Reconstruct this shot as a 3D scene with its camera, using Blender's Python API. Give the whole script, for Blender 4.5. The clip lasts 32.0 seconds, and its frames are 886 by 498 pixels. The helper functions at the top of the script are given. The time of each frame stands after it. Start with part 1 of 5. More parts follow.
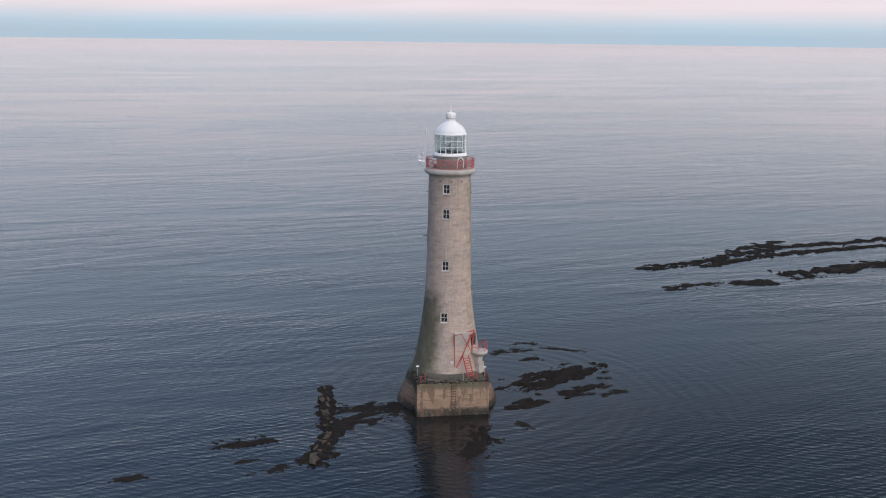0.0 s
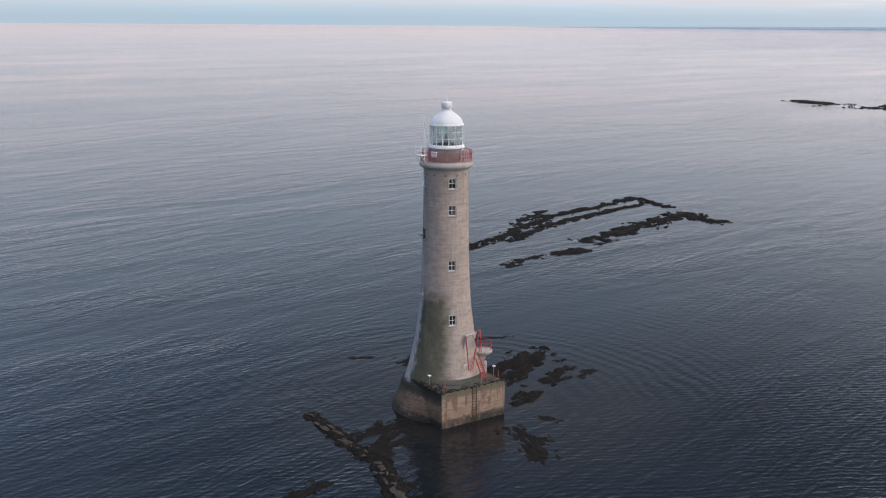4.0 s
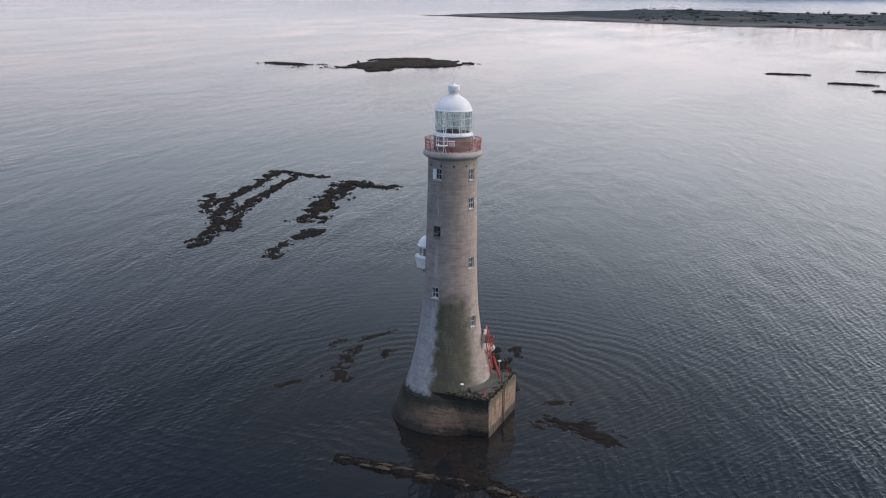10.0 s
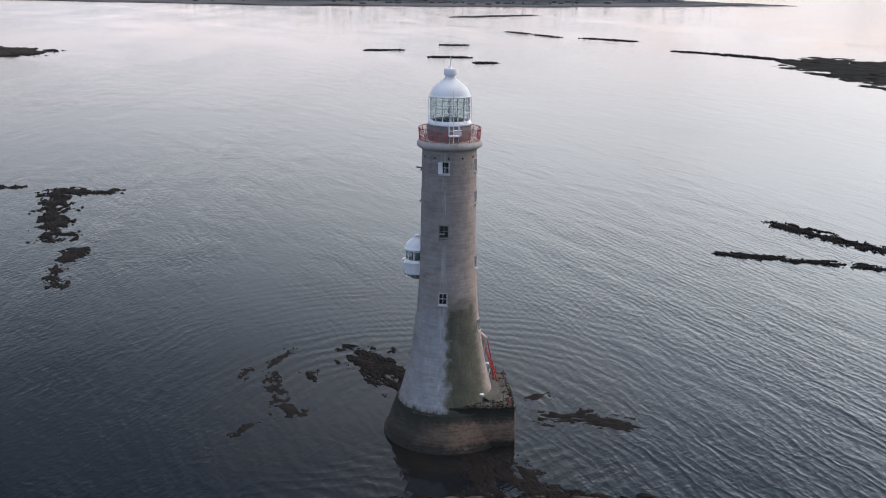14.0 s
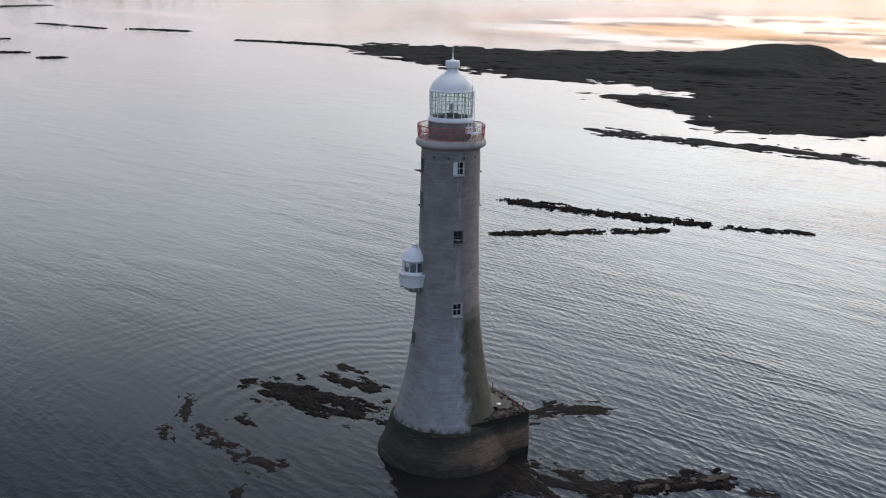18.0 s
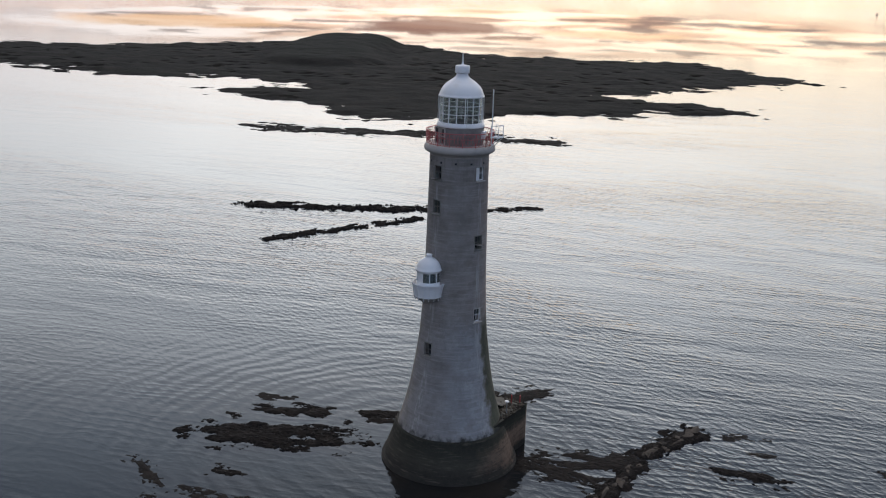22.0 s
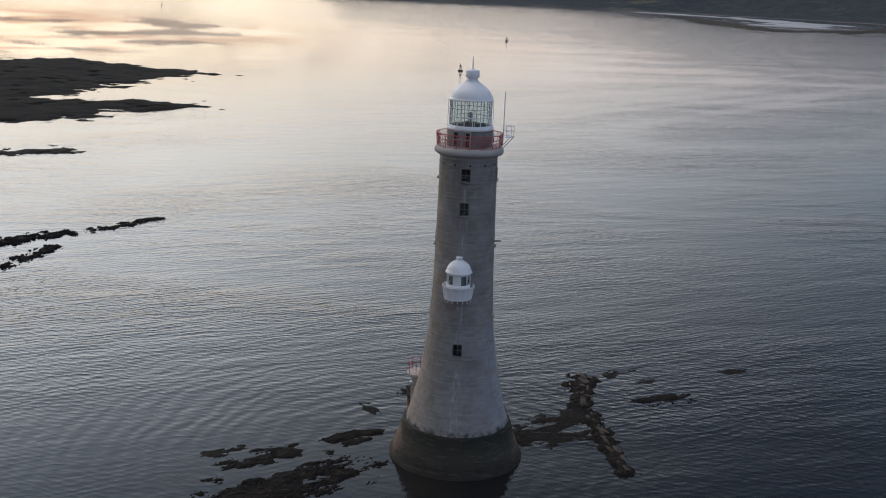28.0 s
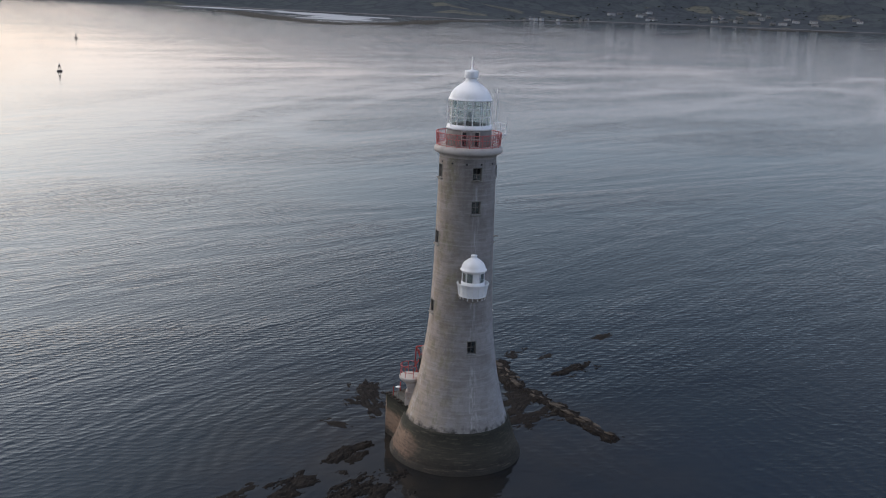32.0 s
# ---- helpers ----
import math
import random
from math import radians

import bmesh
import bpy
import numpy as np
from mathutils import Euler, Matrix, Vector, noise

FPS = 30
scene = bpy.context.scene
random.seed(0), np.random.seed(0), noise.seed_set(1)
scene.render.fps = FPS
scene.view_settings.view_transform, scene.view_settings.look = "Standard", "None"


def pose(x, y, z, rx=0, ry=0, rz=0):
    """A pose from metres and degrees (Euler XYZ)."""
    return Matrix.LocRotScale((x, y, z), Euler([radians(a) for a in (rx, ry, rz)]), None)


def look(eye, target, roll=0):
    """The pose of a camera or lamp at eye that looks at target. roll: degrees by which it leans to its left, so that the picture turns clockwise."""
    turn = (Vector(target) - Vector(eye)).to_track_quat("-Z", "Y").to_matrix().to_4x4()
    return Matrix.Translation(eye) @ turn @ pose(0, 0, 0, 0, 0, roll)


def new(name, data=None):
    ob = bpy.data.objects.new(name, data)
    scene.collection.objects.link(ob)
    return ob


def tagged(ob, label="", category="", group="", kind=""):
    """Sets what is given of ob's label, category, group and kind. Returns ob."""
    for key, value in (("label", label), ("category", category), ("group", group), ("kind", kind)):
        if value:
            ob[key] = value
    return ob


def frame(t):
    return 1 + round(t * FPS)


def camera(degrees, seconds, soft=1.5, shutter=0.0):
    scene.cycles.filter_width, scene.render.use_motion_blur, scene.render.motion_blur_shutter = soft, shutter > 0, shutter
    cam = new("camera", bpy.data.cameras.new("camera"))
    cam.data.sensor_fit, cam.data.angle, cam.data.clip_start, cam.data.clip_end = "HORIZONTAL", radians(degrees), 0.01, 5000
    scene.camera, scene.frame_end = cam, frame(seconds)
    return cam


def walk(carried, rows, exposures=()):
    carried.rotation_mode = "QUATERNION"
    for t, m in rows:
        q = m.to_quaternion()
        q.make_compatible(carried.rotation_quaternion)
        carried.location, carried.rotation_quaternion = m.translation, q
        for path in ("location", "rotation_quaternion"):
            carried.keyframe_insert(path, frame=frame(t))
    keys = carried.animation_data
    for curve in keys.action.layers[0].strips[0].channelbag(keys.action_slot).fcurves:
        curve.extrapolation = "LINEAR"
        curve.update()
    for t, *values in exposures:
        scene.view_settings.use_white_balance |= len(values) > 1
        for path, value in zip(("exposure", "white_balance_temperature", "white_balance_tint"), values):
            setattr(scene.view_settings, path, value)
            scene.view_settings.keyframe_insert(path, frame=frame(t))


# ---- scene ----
cam = camera(46.69, 32.0, soft=1.1)
PATH = [
    (0, (0.538, -124.169, 44.700), (0.338, -104.577, 40.689), 0.73),
    (3, (-37.845, -111.961, 44.767), (-31.636, -93.430, 40.518), 0.49),
    (6, (-65.655, -91.126, 44.865), (-54.335, -75.263, 40.370), 0.26),
    (7, (-73.328, -83.271, 45.218), (-60.539, -68.605, 40.599), 0.38),
    (8, (-80.189, -74.709, 45.447), (-66.050, -61.375, 40.725), 0.58),
    (9, (-86.145, -65.174, 45.579), (-70.751, -53.345, 40.769), 0.76),
    (10, (-91.010, -54.558, 45.532), (-74.464, -44.451, 40.625), 0.85),
    (11, (-93.894, -43.280, 45.245), (-76.359, -35.061, 40.248), 0.80),
    (12, (-94.860, -31.782, 44.795), (-76.542, -25.556, 39.728), 0.67),
    (13, (-95.213, -20.337, 44.400), (-76.326, -16.201, 39.282), 0.56),
    (14, (-95.509, -9.089, 44.285), (-76.280, -7.157, 39.136), 0.65),
    (15.5, (-93.675, 7.994, 43.787), (-74.409, 6.426, 38.652), 1.00),
    (17, (-87.339, 24.295, 43.154), (-68.681, 19.224, 38.042), 1.25),
    (18, (-82.262, 33.409, 43.258), (-64.329, 26.245, 38.054), 1.17),
    (19, (-76.208, 42.075, 43.344), (-59.264, 32.845, 38.078), 1.59),
    (21, (-64.046, 59.519, 43.471), (-49.760, 46.534, 38.243), 1.69),
    (23, (-48.319, 73.770, 43.271), (-37.464, 57.765, 38.171), 2.06),
    (25, (-29.901, 83.898, 43.149), (-23.015, 65.803, 38.136), 2.05),
    (28, (-0.642, 90.542, 42.518), (-0.085, 71.149, 37.659), 2.36),
    (30, (19.090, 89.455, 42.164), (15.452, 70.373, 37.402), 2.00),
    (32, (38.352, 83.660, 41.589), (30.613, 65.809, 36.955), 2.33),
]
EXPOSURES = [(0.0, -0.06), (8.0, -0.06), (11.0, -0.04), (13.0, 0.0), (17.0, -0.28), (21.0, -0.48), (25.0, -0.6), (28.0, -0.64), (31.0, -0.28), (32.0, -0.16)]
walk(cam, [(t, look(eye, target, roll)) for t, eye, target, roll in PATH], EXPOSURES)

# ---- sky and sun: a clear dusk, the glow in the south-east of the plan ----
SUN_AZ = -50.0
SUN_DIR = Vector((math.cos(radians(SUN_AZ)), math.sin(radians(SUN_AZ)), 0.0))
CORE_DIR = Vector((math.cos(radians(-67)), math.sin(radians(-67)), 0.0))
world = bpy.data.worlds.new("dusk_sky")
scene.world = world
world.use_nodes = True


class Nodes:
    """Short hand for building a node tree."""

    def __init__(self, tree):
        self.tree = tree

    def add(self, kind, **inputs):
        node = self.tree.nodes.new(kind)
        for key, value in inputs.items():
            self.put(node, key.replace("_", " "), value)
        return node

    def put(self, node, key, value):
        socket = node.inputs[int(key)] if key.isdigit() else node.inputs[key]
        if isinstance(value, bpy.types.NodeSocket):
            self.tree.links.new(value, socket)
        else:
            socket.default_value = value

    def math(self, op, a, b=0.0, c=0.0):
        node = self.tree.nodes.new("ShaderNodeMath")
        node.operation = op
        for n, v in enumerate((a, b, c)):
            self.put(node, str(n), v)
        return node.outputs[0]

    def ramp(self, fac, stops, mode="LINEAR"):
        node = self.tree.nodes.new("ShaderNodeValToRGB")
        node.color_ramp.interpolation = mode
        el = node.color_ramp.elements
        while len(el) < len(stops):
            el.new(0.5)
        for e, (p, c) in zip(el, stops):
            e.position = p
            e.color = (c, c, c, 1) if isinstance(c, (int, float)) else (*c, 1)
        self.put(node, "0", fac)
        return node.outputs[0]

    def mix(self, fac, a, b, blend="MIX"):
        node = self.tree.nodes.new("ShaderNodeMix")
        node.data_type, node.blend_type = "RGBA", blend
        for k, v in ((0, fac), (6, a), (7, b)):
            if isinstance(v, tuple) and len(v) == 3:
                v = (*v, 1)
            self.put(node, str(k), v)
        return node.outputs[2]

    def noise(self, vec, scale, detail=4.0, rough=0.55, dist=0.0):
        node = self.tree.nodes.new("ShaderNodeTexNoise")
        self.put(node, "Vector", vec)
        self.put(node, "Scale", scale)
        self.put(node, "Detail", detail)
        self.put(node, "Roughness", rough)
        self.put(node, "Distortion", dist)
        return node.outputs["Fac"]

    def mapped(self, vec, scale=(1, 1, 1), rot=(0, 0, 0), loc=(0, 0, 0)):
        node = self.tree.nodes.new("ShaderNodeMapping")
        self.put(node, "Vector", vec)
        self.put(node, "Scale", scale)
        self.put(node, "Rotation", rot)
        self.put(node, "Location", loc)
        return node.outputs[0]


w = Nodes(world.node_tree)
w.tree.nodes.clear()
coord = w.add("ShaderNodeTexCoord").outputs["Generated"]
sep = w.add("ShaderNodeSeparateXYZ", Vector=coord)
up = w.math("MAXIMUM", sep.outputs[2], 0.004)
flat = w.add("ShaderNodeCombineXYZ", X=sep.outputs[0], Y=sep.outputs[1], Z=up).outputs[0]
sky = w.tree.nodes.new("ShaderNodeTexSky")
sky.sky_type = "NISHITA"
sky.sun_disc = False
sky.sun_elevation = radians(2.0)
sky.sun_rotation = radians(90 - SUN_AZ)
sky.air_density, sky.dust_density, sky.ozone_density = 1.0, 2.0, 2.0
w.put(sky, "Vector", flat)
# elevation as a share of a right angle
elev = w.math("DIVIDE", w.math("ARCSINE", up), math.pi / 2)
away = w.ramp(elev, [(0.0, (0.44, 0.56, 0.65)), (0.008, (0.55, 0.66, 0.74)), (0.012, (0.70, 0.73, 0.78)), (0.018, (0.98, 0.80, 0.80)), (0.038, (0.95, 0.79, 0.80)), (0.09, (0.71, 0.785, 0.91)),
                     (0.16, (0.57, 0.70, 0.87)), (0.25, (0.375, 0.51, 0.77)), (0.46, (0.285, 0.39, 0.68)), (0.6, (0.41, 0.50, 0.66)), (0.75, (0.90, 1.0, 1.18)), (1.0, (1.12, 1.24, 1.44))])
glow = w.ramp(elev, [(0.0, (0.50, 0.43, 0.40)), (0.04, (0.80, 0.72, 0.68)), (0.12, (1.46, 1.42, 1.38)), (0.21, (1.46, 1.47, 1.51)), (0.28, (0.80, 0.86, 0.96)), (0.34, (0.47, 0.53, 0.64)),
                     (0.46, (0.34, 0.40, 0.52)), (0.62, (0.40, 0.46, 0.58)), (1.0, (0.58, 0.60, 0.64))])
glow2 = w.mix(1.0, glow, (3.16, 3.09, 3.03), "MULTIPLY")
level = w.add("ShaderNodeVectorMath", **{"0": w.add("ShaderNodeCombineXYZ", X=sep.outputs[0], Y=sep.outputs[1]).outputs[0]})
level.operation = "NORMALIZE"
dot2 = w.tree.nodes.new("ShaderNodeVectorMath")
dot2.operation = "DOT_PRODUCT"
w.put(dot2, "0", level.outputs[0])
w.put(dot2, "1", tuple(CORE_DIR))
# how much of the afterglow each compass direction has; it lingers on the north side
bearing = w.math("FRACT", w.math("DIVIDE", w.math("ARCTAN2", sep.outputs[1], sep.outputs[0]), 2 * math.pi))
toward = w.ramp(w.math("FRACT", w.math("ADD", bearing, 0.5 - SUN_AZ / 360)), [(0.0, 0.0), (0.28, 0.0), (0.325, 0.04), (0.36, 0.27), (0.40, 0.57), (0.44, 0.90), (0.49, 1.0), (0.53, 0.88), (0.565, 0.67),
                 (0.60, 0.58), (0.64, 0.50), (0.68, 0.30), (0.72, 0.13), (0.77, 0.05), (0.84, 0.01), (1.0, 0.0)], "B_SPLINE")
dusk = w.mix(toward, away, glow2)
# a pale rosy band low in the east
rosy = w.math("MULTIPLY", w.ramp(w.math("FRACT", w.math("ADD", bearing, 0.5 - SUN_AZ / 360)), [(0.54, 0.0), (0.62, 0.8), (0.68, 0.65), (0.74, 0.28), (0.80, 0.06), (0.86, 0.0)]),
              w.ramp(elev, [(0.004, 0.0), (0.02, 1.0), (0.09, 0.7), (0.16, 0.0)]))
dusk = w.mix(rosy, dusk, (1.42, 1.28, 1.30))
# the last light low over the sunken sun
core = w.math("MULTIPLY", w.math("POWER", w.math("MULTIPLY_ADD", dot2.outputs["Value"], 0.5, 0.5), 24.0), w.ramp(elev, [(0.0, 1.0), (0.05, 0.8), (0.14, 0.0)]))
dusk = w.mix(w.math("MULTIPLY", core, 0.8), dusk, (3.2, 2.4, 1.5))
# clear air scatters least at right angles to the sun
gamma = w.tree.nodes.new("ShaderNodeVectorMath")
gamma.operation = "DOT_PRODUCT"
w.put(gamma, "0", coord)
w.put(gamma, "1", tuple(SUN_DIR))
phase = w.math("MULTIPLY_ADD", w.math("POWER", w.math("ABSOLUTE", gamma.outputs["Value"]), 2.5), 0.74, 0.26)
phase = w.math("MULTIPLY_ADD", w.math("MAXIMUM", w.math("MULTIPLY", gamma.outputs["Value"], -1.0), 0.0), 0.22, phase)
phase = w.math("ADD", phase, w.math("MULTIPLY", w.math("SUBTRACT", 1.0, phase), w.ramp(elev, [(0.03, 1.0), (0.23, 0.0), (0.5, 0.0), (0.9, 0.8)])))
shade = w.add("ShaderNodeCombineColor", Red=phase, Green=phase, Blue=phase).outputs[0]
dusk = w.mix(1.0, w.mix(1.0, dusk, shade, "MULTIPLY"), (0.92, 1.0, 1.07), "MULTIPLY")
# the sky opposite the sunset is lit by it
west = w.ramp(w.math("FRACT", w.math("ADD", bearing, 0.5 - SUN_AZ / 360)), [(0.0, 0.5), (0.05, 0.8), (0.20, 1.0), (0.26, 1.0), (0.33, 0.0), (0.90, 0.0), (1.0, 0.5)])
west = w.math("MULTIPLY", west, w.ramp(elev, [(0.18, 0.0), (0.28, 1.0)]))
dusk = w.mix(west, dusk, w.mix(1.0, dusk, (2.15, 2.12, 2.15), "MULTIPLY"))
# clearer, bluer air low in the west
clear = w.math("MULTIPLY", w.ramp(w.math("FRACT", w.math("ADD", bearing, 0.5 - SUN_AZ / 360)), [(0.04, 0.0), (0.12, 1.0), (0.28, 1.0), (0.37, 0.0)]), w.ramp(elev, [(0.0, 1.0), (0.14, 0.8), (0.22, 0.0)]))
dusk = w.mix(clear, dusk, w.mix(1.0, dusk, (0.70, 0.81, 0.86), "MULTIPLY"))
# thin drawn-out cloud
streak = w.noise(w.mapped(flat, (3.0, 3.0, 26.0)), 1.6, 5.0, 0.55, 0.6)
dusk = w.mix(w.ramp(streak, [(0.35, 0.0), (0.75, 0.30)]), dusk, (0.62, 0.56, 0.58))
band = w.math("MULTIPLY", toward, w.ramp(elev, [(0.003, 0.0), (0.006, 1.0), (0.035, 1.0), (0.06, 0.0)]))
ember = w.noise(w.mapped(flat, (9.0, 9.0, 150.0), loc=(3.1, 0.4, 2.0)), 1.0, 4, 0.5, 0.4)
dusk = w.mix(w.math("MULTIPLY", band, w.ramp(ember, [(0.48, 0.0), (0.60, 0.8)])), dusk, (1.15, 0.72, 0.50))
low = w.noise(w.mapped(flat, (13.0, 13.0, 240.0)), 1.0, 4, 0.5, 0.4)
dusk = w.mix(w.math("MULTIPLY", band, w.ramp(low, [(0.53, 0.0), (0.58, 0.9)])), dusk, (0.36, 0.30, 0.33))
# single clouds over the place where the sun went down
turned = w.math("MULTIPLY", w.math("ARCTAN2", sep.outputs[1], sep.outputs[0]), 180 / math.pi)
above = w.math("MULTIPLY", elev, 90.0)
fray = w.math("MULTIPLY_ADD", w.noise(w.mapped(flat, (26.0, 26.0, 170.0), loc=(1.3, 2.2, 0.7)), 1.0, 4, 0.6), 0.9, -0.45)
for az, high, wide, tall, tint, most in ((-48.4, 2.8, 4.8, 0.46, (0.30, 0.22, 0.27), 0.85), (-50.0, 2.35, 3.0, 0.16, (0.42, 0.27, 0.28), 0.7), (-44.0, 1.42, 3.2, 0.11, (0.30, 0.20, 0.20), 0.8),
                                         (-35.0, 2.8, 6.5, 0.35, (1.55, 1.02, 0.62), 0.7), (-30.0, 1.95, 5.5, 0.22, (1.10, 0.68, 0.58), 0.6), (-58.0, 2.9, 4.5, 0.25, (1.7, 1.15, 0.70), 0.6), (-68.0, 1.6, 6.0, 0.3, (1.1, 0.70, 0.55), 0.6)):
    dx = w.math("DIVIDE", w.math("SUBTRACT", turned, az), wide)
    dy = w.math("DIVIDE", w.math("SUBTRACT", above, high), tall)
    out = w.math("ADD", w.math("SQRT", w.math("ADD", w.math("MULTIPLY", dx, dx), w.math("MULTIPLY", dy, dy))), fray)
    dusk = w.mix(w.ramp(out, [(0.70, most), (1.0, 0.0)]), dusk, tint)
dusk = w.mix(0.15, dusk, w.mix(1.0, sky.outputs[0], (0.10, 0.10, 0.10), "MULTIPLY"), "ADD")
back = w.add("ShaderNodeBackground", Color=dusk, Strength=1.0)
w.tree.links.new(back.outputs[0], w.add("ShaderNodeOutputWorld").inputs[0])

sun = new("sun", bpy.data.lights.new("sun", "SUN"))
sun.data.energy, sun.data.angle, sun.data.color = 1.25, radians(48), (1.0, 0.82, 0.70)
sun.matrix_world = look(SUN_DIR * 100 + Vector((0, 0, 180)), (0, 0, 0))


# ---- materials ----
def material(name, build, rough=0.7, metal=0.0, spec=0.5):
    """A principled material; build(n, p) makes colour and relief from object coordinates p."""
    m = bpy.data.materials.new(name)
    m.use_nodes = True
    n = Nodes(m.node_tree)
    n.tree.nodes.clear()
    bsdf = n.add("ShaderNodeBsdfPrincipled", Roughness=rough, Metallic=metal)
    n.put(bsdf, "Specular IOR Level", spec)
    p = n.add("ShaderNodeTexCoord").outputs["Object"]
    got = build(n, p)
    n.put(bsdf, "Base Color", got[0] if not isinstance(got[0], tuple) else (*got[0], 1))
    if len(got) > 1 and got[1] is not None:
        height, strength, distance = got[1]
        n.put(bsdf, "Normal", n.add("ShaderNodeBump", Height=height, Strength=strength, Distance=distance).outputs[0])
    if len(got) > 2 and got[2] is not None:
        n.put(bsdf, "Roughness", got[2])
    n.tree.links.new(bsdf.outputs[0], n.add("ShaderNodeOutputMaterial").inputs[0])
    return m


def worn(a, b, scale=3.0, relief=0.004, dark=None):
    """Colour that wanders from a to b, with grain and a few stains."""
    def build(n, p):
        big = n.ramp(n.noise(p, scale, 5, 0.6), [(0.3, a), (0.7, b)])
        grain = n.noise(p, scale * 14, 3, 0.6)
        col = n.mix(n.ramp(grain, [(0.35, 0.0), (0.8, 0.35)]), big, tuple(v * 0.72 for v in a))
        if dark:
            col = n.mix(n.ramp(n.noise(p, scale * 0.45, 6, 0.65), [(0.52, 0.0), (0.66, 0.8)]), col, dark)
        return col, (grain, 0.6, relief), None
    return build


def angle_of(n, p):
    """The compass angle round the tower's axis, in turns, and the height."""
    s = n.add("ShaderNodeSeparateXYZ", Vector=p)
    return n.math("DIVIDE", n.math("ARCTAN2", s.outputs[1], s.outputs[0]), 2 * math.pi), s.outputs[2]


def granite(n, p):
    """Weathered ashlar: warm grey above, algae on one flank, bleached below on the other."""
    turn, z = angle_of(n, p)
    rnd = n.add("ShaderNodeObjectInfo").outputs["Random"]
    isl = n.add("ShaderNodeNewGeometry").outputs["Random Per Island"]
    pick = n.math("FRACT", n.math("ADD", rnd, isl))
    base = n.ramp(pick, [(0.0, (0.53, 0.415, 0.35)), (0.35, (0.60, 0.475, 0.40)), (0.65, (0.57, 0.445, 0.38)), (1.0, (0.63, 0.505, 0.43))])
    wide = n.noise(p, 0.5, 6, 0.62)
    base = n.mix(n.ramp(wide, [(0.35, 0.0), (0.7, 0.4)]), base, (0.38, 0.29, 0.24))
    streak = n.noise(n.mapped(p, (1.6, 1.6, 0.12)), 1.5, 5, 0.6)
    base = n.mix(n.ramp(streak, [(0.52, 0.0), (0.72, 0.25)]), base, (0.24, 0.19, 0.155))
    wob = n.math("MULTIPLY_ADD", n.noise(p, 0.9, 4, 0.6), 0.10, -0.05)
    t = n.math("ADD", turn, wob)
    # seaward half, turned from the sunset: cooler, darker grey, part of it painted shade
    cool_shade = n.ramp(n.math("FRACT", n.math("ADD", t, 1.0)), [(0.0, 0.35), (0.08, 0.6), (0.16, 0.85), (0.38, 0.85), (0.48, 0.72), (0.56, 0.40), (0.66, 0.0), (0.93, 0.0), (1.0, 0.35)])
    base = n.mix(cool_shade, base, n.ramp(wide, [(0.3, (0.295, 0.288, 0.286)), (0.5, (0.240, 0.233, 0.230)), (0.7, (0.165, 0.159, 0.157))]))
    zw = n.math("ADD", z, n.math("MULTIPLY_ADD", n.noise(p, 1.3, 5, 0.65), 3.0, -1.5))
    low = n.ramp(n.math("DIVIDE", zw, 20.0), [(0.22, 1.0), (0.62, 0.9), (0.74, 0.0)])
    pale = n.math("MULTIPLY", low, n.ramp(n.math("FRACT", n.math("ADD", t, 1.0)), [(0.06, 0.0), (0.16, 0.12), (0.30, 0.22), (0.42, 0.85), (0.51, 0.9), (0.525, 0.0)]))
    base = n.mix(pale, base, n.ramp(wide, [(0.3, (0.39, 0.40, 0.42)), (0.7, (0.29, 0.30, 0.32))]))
    scuff = n.noise(n.mapped(p, (0.8, 0.8, 3.4)), 1.1, 6, 0.68)
    base = n.mix(n.ramp(scuff, [(0.54, 0.0), (0.68, 0.28)]), base, (0.17, 0.14, 0.125))
    blot = n.noise(p, 2.6, 5, 0.7)
    base = n.mix(n.ramp(blot, [(0.48, 0.0), (0.74, 0.36)]), base, (0.22, 0.195, 0.175))
    base = n.mix(n.ramp(blot, [(0.28, 0.30), (0.42, 0.0)]), base, (0.50, 0.485, 0.465))
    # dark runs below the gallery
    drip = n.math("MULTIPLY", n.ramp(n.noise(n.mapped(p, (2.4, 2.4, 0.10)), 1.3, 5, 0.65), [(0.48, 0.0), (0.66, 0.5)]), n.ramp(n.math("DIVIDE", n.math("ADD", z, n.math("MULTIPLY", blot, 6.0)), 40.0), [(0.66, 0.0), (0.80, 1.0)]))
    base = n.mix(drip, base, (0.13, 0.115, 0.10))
    # ochre lichen on the south-east edge
    och = n.math("MULTIPLY", n.ramp(n.math("FRACT", n.math("ADD", t, 1.0)), [(0.0, 0.4), (0.13, 0.25), (0.16, 0.0), (0.84, 0.0), (0.93, 0.6), (1.0, 0.4)]), n.ramp(n.noise(p, 0.8, 5, 0.6), [(0.4, 0.0), (0.65, 0.8)]))
    base = n.mix(och, base, (0.30, 0.22, 0.09))
    # yellow-green lichen in patches on the east and north-east faces
    lich = n.math("MULTIPLY", n.ramp(n.math("FRACT", n.math("ADD", t, 1.0)), [(0.0, 0.6), (0.10, 0.9), (0.17, 0.5), (0.22, 0.0), (0.90, 0.0), (1.0, 0.6)]), n.ramp(n.noise(n.mapped(p, (1.0, 1.0, 0.55)), 1.1, 6, 0.7), [(0.50, 0.0), (0.62, 0.75)]))
    base = n.mix(lich, base, (0.20, 0.185, 0.10))
    # broad dark weather stains
    stain = n.ramp(n.noise(n.mapped(p, (1.0, 1.0, 0.7)), 0.75, 6, 0.72, 0.4), [(0.50, 0.0), (0.68, 0.26)])
    base = n.mix(stain, base, (0.115, 0.108, 0.10))
